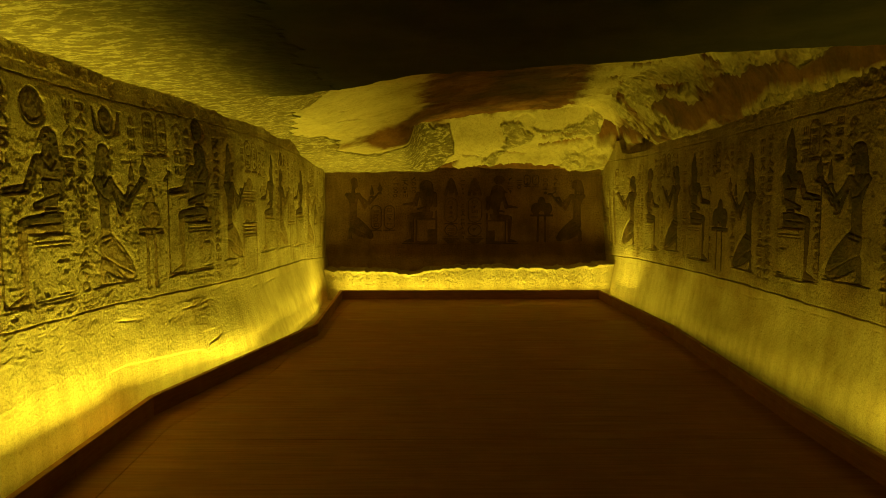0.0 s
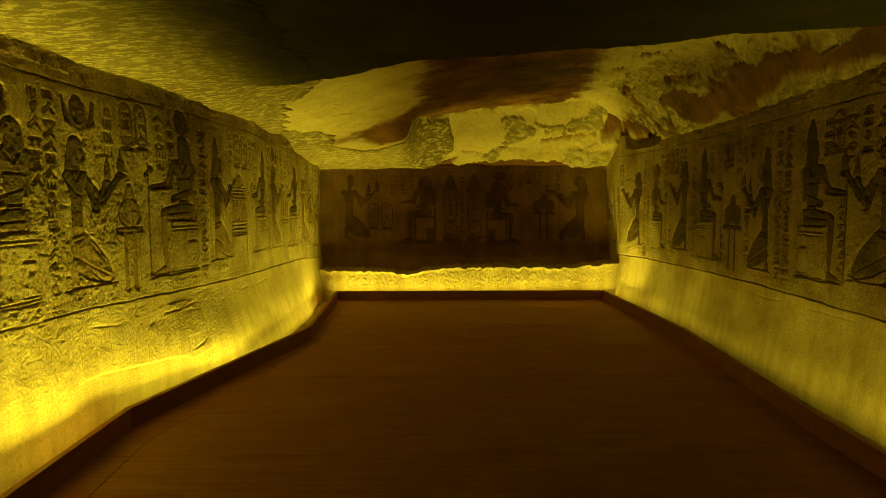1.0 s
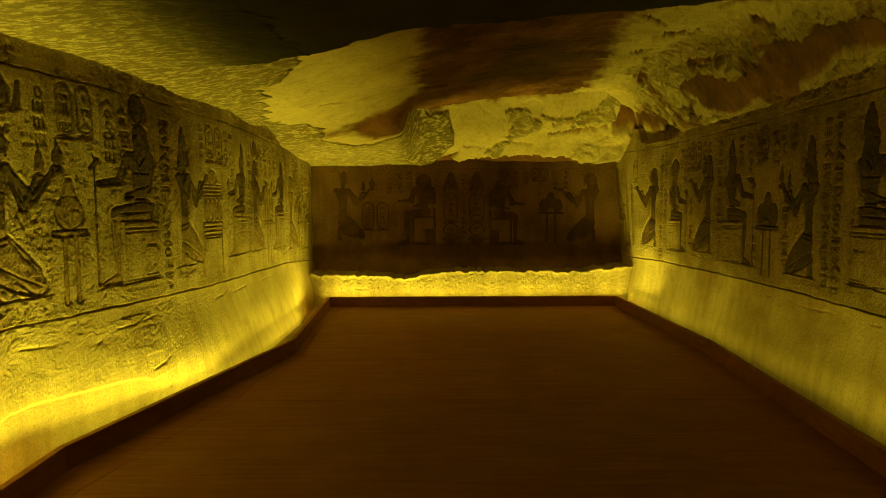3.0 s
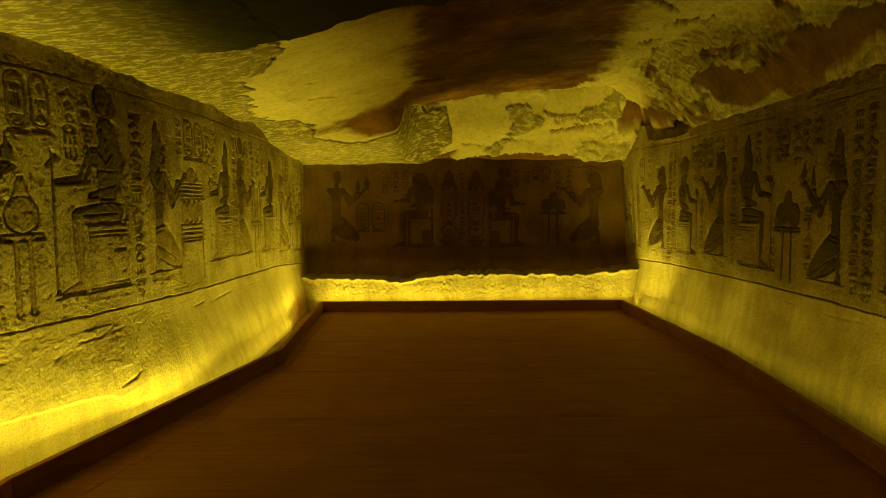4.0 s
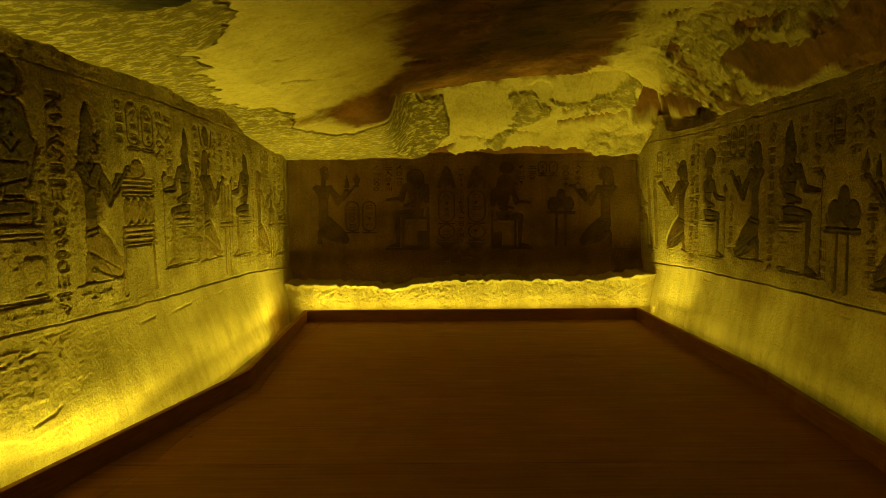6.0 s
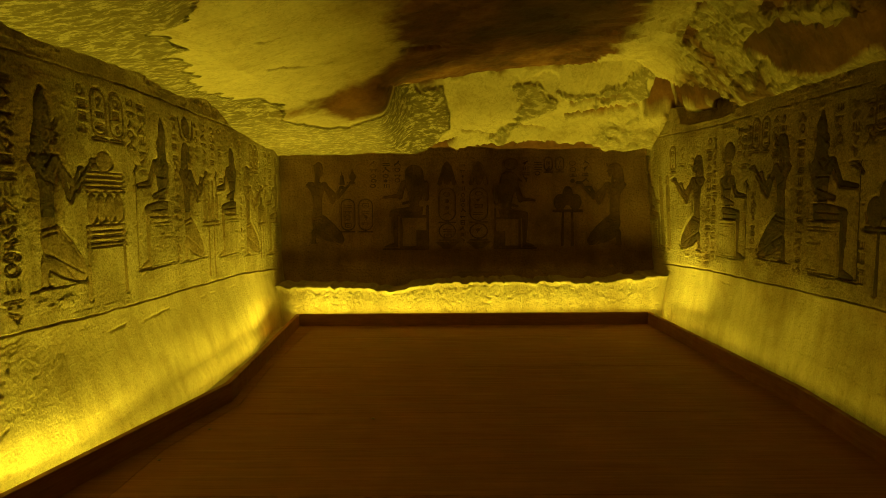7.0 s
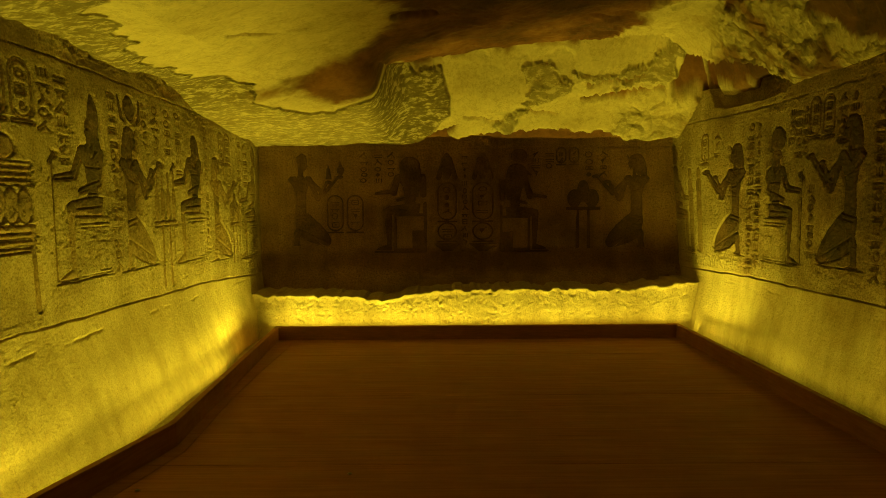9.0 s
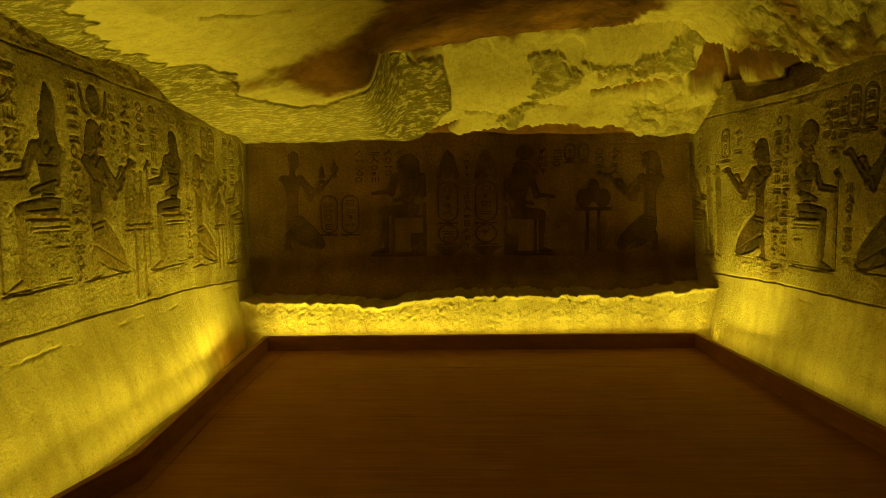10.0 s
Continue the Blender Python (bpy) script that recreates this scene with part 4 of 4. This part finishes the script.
CRACKS = [cap(1.62, 5.82, 1.85, 6.05, 0.05, 0.02), cap(2.0, 6.38, 2.2, 6.15, 0.06, 0.03), cap(2.39, 6.85, 2.47, 6.2, 0.05, 0.02), cap(2.34, 5.52, 2.42, 5.42, 0.04, 0.02), cap(2.25, 7.77, 2.31, 8.12, 0.05, 0.02),
          cap(1.88, 6.98, 2.2, 6.72, 0.05, 0.02), cap(1.51, 9.54, 1.95, 9.51, 0.016), cap(0.02, 7.85, 0.18, 7.95, 0.05, 0.02), cap(-0.20, 7.70, 0.02, 7.80, 0.07, 0.04), cap(1.55, 7.95, 1.85, 8.1, 0.035, 0.015),
          cap(1.72, 7.7, 1.95, 7.6, 0.04, 0.015), cap(1.5, 5.6, 1.9, 5.3, 0.04, 0.02), cap(2.05, 5.5, 2.3, 5.2, 0.04, 0.02), cap(2.1, 7.2, 2.16, 7.5, 0.045, 0.02), cap(1.35, 8.4, 1.6, 8.55, 0.03, 0.012),
          cap(1.55, 9.44, 2.1, 9.40, 0.012, 0.006), cap(1.9, 9.50, 2.32, 9.46, 0.014, 0.008), cap(0.95, 9.60, 1.3, 9.66, 0.010, 0.004), cap(0.3, 9.62, 0.75, 9.70, 0.008, 0.004), cap(-1.25, 7.2, -0.8, 7.45, 0.010, 0.004), cap(-1.1, 6.4, -0.75, 6.5, 0.008, 0.004)]


def ceiling():
    st = 0.0138
    x, y = np.arange(-2.6, 3.05, st), np.arange(1.6, 10.2, st)
    X, Y = np.meshgrid(x, y, indexing="ij")
    wx, wy = X + 0.07 * fbm(X, Y, 0.22, 701, 4, 0.6), Y + 0.09 * fbm(Y, X, 0.22, 703, 4, 0.6)
    fx, fy = X + 0.02 * fbm(X, Y, 0.08, 702, 3, 0.6), Y + 0.02 * fbm(Y, X, 0.08, 704, 3, 0.6)
    sx, sy = X + 0.02 * fbm(Y, Y * 0, 0.3, 706, 3), Y + 0.05 * fbm(X, Y, 0.35, 707, 2)
    edge = np.interp(X, (-1.3, -0.75, -0.3, 0.4, 0.95, 1.5, 2.4), (4.98, 4.72, 4.27, 4.0, 3.9, 3.6, 3.38)) + 0.07 * fbm(X, Y, 0.4, 700, 4) + 0.05 * fbm(X, Y, 0.12, 705, 2)
    beyond = smooth(-0.02, 0.08, Y - edge)
    slab_z = 2.345 + 0.012 * fbm(X, Y, 0.6, 710, 3) - 0.04 * smooth(-1.5, -2.1, X)
    u = (1.7 - X) / 2.95
    hollow = 2.90 - 0.51 * np.clip(u, 0, 1.04) ** 2 - 0.07 * smooth(-1.4, -2.0, X) - 0.60 * smooth(2.15, 2.88, X)
    broken = fbm(X, Y * 1.3, 0.9, 720, 5, 0.55)
    calm = fbm(X, Y * 1.3, 0.9, 720, 3, 0.5)
    terrace = broken + np.floor(calm * 11 + 0.5) / 11 - calm
    flaky = smooth(0.9, 1.9, X)
    hollow = hollow + 0.05 * broken + (0.12 + 0.30 * flaky) * (terrace - broken) * smooth(-0.9, 0.2, X) + 0.016 * fbm(X, Y, 0.12, 730, 4, 0.6) * (1 - 0.7 * flaky)
    crumble = smooth(0.0, 0.25, X - np.interp(Y, (4.0, 6.0, 7.0, 7.9, 8.4, 8.9, 9.4), (2.35, 2.2, 2.0, 2.02, 2.2, 2.42, 2.5)) + 0.08 * fbm(Y, X, 0.3, 741, 3))
    side = smooth(0.012, -0.012, BROWN_SIDE(sx, sy))
    hollow = hollow + crumble * (1 - 0.8 * side) * (0.04 * fbm(X, Y, 0.3, 740, 2, 0.5) + 0.03 * np.abs(vnoise(X, Y, 0.17, 745)))
    hollow = hollow + side * 0.045
    flake = fbm(X, Y * 1.5, 0.34, 733, 3, 0.5)
    flakes = np.floor(flake * 7 + 0.5) / 7 - flake * 0.6
    hollow = hollow + 0.075 * flakes * smooth(-1.3, -0.2, X) * (0.35 + 0.65 * flaky)
    start = 8.15 + 1.0 * smooth(-0.62, -0.25, X + 0.06 * fbm(Y, X, 0.3, 750, 3))
    fall = np.clip((Y - start) / (9.80 - start), 0, 1.0)
    floor_z = 1.985 + 0.012 * fbm(X, Y, 0.15, 760, 4) + 0.02 * smooth(0.05, 0.2, fbm(X, Y, 0.5, 765, 3))
    low = smooth(-0.3, -0.55, X)
    hollow = hollow - low * 0.12 * smooth(7.9, 8.5, Y)
    steps = np.clip(fall, 0, 1)
    hollow = hollow * (1 - fall) + floor_z * fall + (1 - low) * (fall > 0) * (0.035 * np.sin(steps * 9 + 3 * fbm(X, Y, 0.8, 768, 2)) + 0.05 * (terrace - broken) + 0.03 * flakes)
    hollow = hollow + 0.07 * smooth(0.0, 0.03, Y - start + 0.05 * fbm(X, Y, 0.3, 767, 4)) * (1 - np.clip(fall, 0, 1)) * (1 - low)
    Z = slab_z * (1 - beyond) + np.maximum(hollow, slab_z - 0.5) * beyond
    near_right = smooth(2.62, 2.82, X)
    Z = Z * (1 - near_right) + (2.24 + 0.015 * fbm(X, Y, 0.12, 769, 3)) * near_right
    Z = Z + 0.04 * smooth(9.84, 9.88, fy + 0.04 * fbm(X, Y, 0.35, 771, 4, 0.6))
    hole = smooth(0.015, -0.03, HOLE(sx, sy))
    wedge = smooth(0.006, -0.006, np.minimum.reduce([f(fx, fy) for f in WEDGE]))
    gap = smooth(0.012, -0.012, GAP(fx, fy))
    Z = Z + hole * (0.15 - 0.07 * wedge) + 0.05 * gap
    fissure = smooth(0.008, -0.008, np.minimum.reduce([f(fx, fy) for f in CRACKS]))
    Z = Z + fissure * 0.05
    shreds = 0.07 * fbm(X * 0.45, Y * 1.8, 0.12, 776, 5, 0.7)
    tatters = 0.16 * fbm(X * 0.45, Y * 1.6, 0.24, 778, 5, 0.65) * smooth(8.9, 7.9, Y)
    sheet = smooth(0.012, -0.012, np.minimum.reduce([CRUST(wx, wy) + tatters, CRUST_SPOT(fx, fy) + shreds * 1.5, CRUST_BAND(fx, fy) + shreds * 1.5]))
    corner = smooth(0.1, -0.1, CRUST_CORNER(wx, wy))
    Z = Z - sheet * (0.007 + 0.011 * smooth(8.2, 9.0, Y)) * smooth(4.6, 5.2, Y)
    crust = np.clip(sheet * (0.72 - 0.28 * smooth(8.0, 8.6, Y) * smooth(-0.45, -0.7, X) + 0.15 * smooth(7.8, 8.4, Y) - 0.30 * smooth(0.4, 0.7, X)) + 0.35 * corner * smooth(-0.1, 0.3, fbm(X * 0.5, Y * 1.5, 0.2, 797, 4, 0.65)) + crumble * 0.22 * (1 - sheet), 0, 1)
    d = BROWN(wx, wy)
    far = smooth(8.95, 8.3, Y)
    # unlit hole, gap at the lip and near right side carry shade as brown
    brown = np.clip(np.maximum.reduce([smooth(1.0, -1.0, (d + (0.06 + 0.26 * far) * fbm(X * 0.6, Y * 1.1, 0.45, 781, 6, 0.68)) / (0.04 + 0.09 * far)), 0.97 * side, crumble * (0.9 * smooth(0.05, 0.38, fbm(X, Y, 0.35, 785, 4, 0.6)) + 0.35 * smooth(7.6, 6.6, Y)), hole * (1 - wedge), fissure, gap]) * beyond, 0, 1)
    brown = np.maximum(brown, 0.9 * smooth(0.02, -0.03, np.abs(Y - edge - 0.18) - 0.1) * smooth(0.2, 0.8, X) * 0.6)
    # black laid over the front slab as shade, fading where the left strips reach
    soot_shade = (1 - beyond) * smooth(-2.1, -1.0, X + 0.25 * fbm(X, Y, 0.5, 790, 4))
    # a ragged blacker blot within the brown hollow
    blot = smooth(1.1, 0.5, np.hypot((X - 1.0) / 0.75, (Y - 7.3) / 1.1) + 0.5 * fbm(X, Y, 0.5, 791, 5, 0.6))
    soot_shade = np.maximum(soot_shade, 0.55 * blot * beyond)
    Z = Z + crust * 0.016 * fbm(X, Y * 1.7, 0.08, 795, 4, 0.65)
    me = raw_mesh("ceiling", np.stack((X, Y, Z), -1).reshape(-1, 3), quads(len(x), len(y), True).reshape(-1, 4), CEILING, (("crust", crust), ("soot_shade", soot_shade), ("brown", brown), ("crumble", np.maximum(crumble, 0.5 * corner) * (1 - side) * (1 - hole) * beyond), ("ragged", 0.30 + 0.7 * np.maximum(crust, 0.5 * crumble))))
    return tagged(new("ceiling", me), "rough rock ceiling, sooty with painted shade in front, broken pale beyond", "ceiling", kind="structure")


ceiling()


# ---- the rest of the shell: plain rock behind, above and under ----
def shell(name, bm, label, cat="wall"):
    return tagged(part(name, bm, SANDSTONE), label, cat, kind="structure")


shell("wall_left_near", slab(-2.75, -2.34, -2.2, 2.81, -0.1, 2.5), "plain sandstone wall beside the entrance")
shell("wall_right_near", slab(2.71, 3.1, -2.2, 2.81, -0.1, 2.5), "plain sandstone wall beside the entrance")
shell("wall_front", slab(-2.75, 3.1, -2.5, -2.2, -0.1, 2.5), "plain sandstone wall at the entrance end")
shell("rock_left", slab(-2.95, -2.5, 2.2, 10.5, -0.1, 3.3), "solid rock mass behind the carved wall")
shell("rock_right", slab(3.0, 3.4, 2.2, 10.5, -0.1, 3.3), "solid rock mass behind the carved wall")
shell("rock_back", slab(-2.95, 3.4, 10.2, 10.6, -0.1, 3.3), "solid rock mass behind the end wall")
tagged(part("ceiling_near", slab(-2.75, 3.1, -2.5, 1.61, 2.345, 2.7), DARK_PAINT), "dark flat rock ceiling", "ceiling", kind="structure")
tagged(part("rock_above", slab(-2.95, 3.4, 1.7, 10.6, 3.2, 3.5), DARK_PAINT), "solid rock above the ceiling", "ceiling", kind="structure")
shell("ground", slab(-2.9, 3.3, -2.5, 10.4, -0.25, -0.045), "bare rock floor under the boards", "floor")

# ---- timber floor and kerb boards ----
OUTER = [(-1.96, -2.1), (-2.00, 2.0), (-2.04, 3.06), (-2.07, 4.03), (-1.45, 6.58), (-1.59, 9.22), (2.42, 9.22), (2.50, 6.40), (2.38, 4.88), (2.30, 3.85), (2.27, 2.9), (2.24, -2.1)]
THICK, HIGH = 0.04, 0.135


def inner(points, d):
    """The line of points, moved by d to its right."""
    out = []
    for i, p in enumerate(points):
        p = Vector(p)
        n = []
        for a, b in ((i - 1, i), (i, i + 1)):
            if a >= 0 and b < len(points):
                e = (Vector(points[b]) - Vector(points[a])).normalized()
                n.append(Vector((e.y, -e.x)))
        m = sum(n, Vector((0, 0))).normalized()
        out.append(tuple(p + m * d / max(m.dot(n[0]), 0.3)))
    return out


INNER = inner(OUTER, THICK)
floor = tagged(new("floor"), "brown laminate floor of wide sheets with thin dark seams", "floor", kind="structure")


def left_edge(y):
    return float(np.interp(y, [p[1] for p in INNER[:6]], [p[0] for p in INNER[:6]])) - 0.015


def right_edge(y):
    pts = INNER[6:][::-1]
    return float(np.interp(y, [p[1] for p in pts], [p[0] for p in pts])) + 0.015


JOINT_Y, JOINT_X = (-2.1, 2.85, 3.8, 4.47, 4.95, 5.18, 5.75, 6.5, 7.45, 9.2), (-1.74, -1.77, -1.83, -1.69, -1.55, -1.51, -1.50, -1.33, -1.39, -1.38)


def joint(y):
    """Where the long seam beside the kerb runs."""
    return max(float(np.interp(y, JOINT_Y, JOINT_X)), left_edge(y) + 0.05)


SEAMS = [-2.1, -0.9, 0.2, 1.33, 2.46, 3.59, 5.18, 6.32, 7.45, 8.58, 9.195]
for a, b in zip(SEAMS, SEAMS[1:]):
    g = 0.002
    ys = sorted({a + g, b - g, *[p[1] for p in INNER if a + g < p[1] < b - g], *[q for q in JOINT_Y if a + g < q < b - g]})
    left = [(left_edge(q), q) for q in ys]
    part("floor_panel", prism([(joint(q) - g, q) for q in ys] + left[::-1], -0.022, 0.0, 0.0012), FLOOR_WOOD, floor)
    right = [(right_edge(q), q) for q in ys]
    part("floor_panel", prism([(joint(q) + g, q) for q in ys[::-1]] + right, -0.022, 0.0, 0.0012), FLOOR_WOOD, floor)

for a, b, c, d in zip(OUTER, OUTER[1:], INNER[1:], INNER):
    p, q = Vector(a), Vector(b)
    e = (q - p).normalized() * 0.001
    pts = [tuple(p + e), tuple(q - e), tuple(Vector(c) - e), tuple(Vector(d) + e)]
    tagged(part("kerb_board", prism(pts, -0.03, HIGH, 0.003), KERB_WOOD), "dark brown timber kerb board edging the floor", "kerb board", "kerb boards round the floor")


# ---- small things: stone chips on the boards, a pale repair on the wall ----
def stone_chip(x, y, size, seed):
    r = np.random.default_rng(seed)
    bm = bmesh.new()
    bmesh.ops.create_icosphere(bm, subdivisions=1, radius=size)
    for v in bm.verts:
        v.co = Vector((v.co.x * 1.6, v.co.y, v.co.z * 0.5)) * r.uniform(0.7, 1.2)
    low = min(v.co.z for v in bm.verts)
    bmesh.ops.translate(bm, vec=(x, y, -low - 0.001), verts=bm.verts[:])
    tagged(part("stone_chip", bm, RUBBLE), "tiny pale sandstone chip lying on the floor boards", "stone", "stone chips on the floor")


for i, (x, y, size) in enumerate(((-1.36, 6.04, 0.010), (-1.46, 5.59, 0.009), (-0.37, 6.21, 0.010))):
    stone_chip(x, y, size, 40 + i)
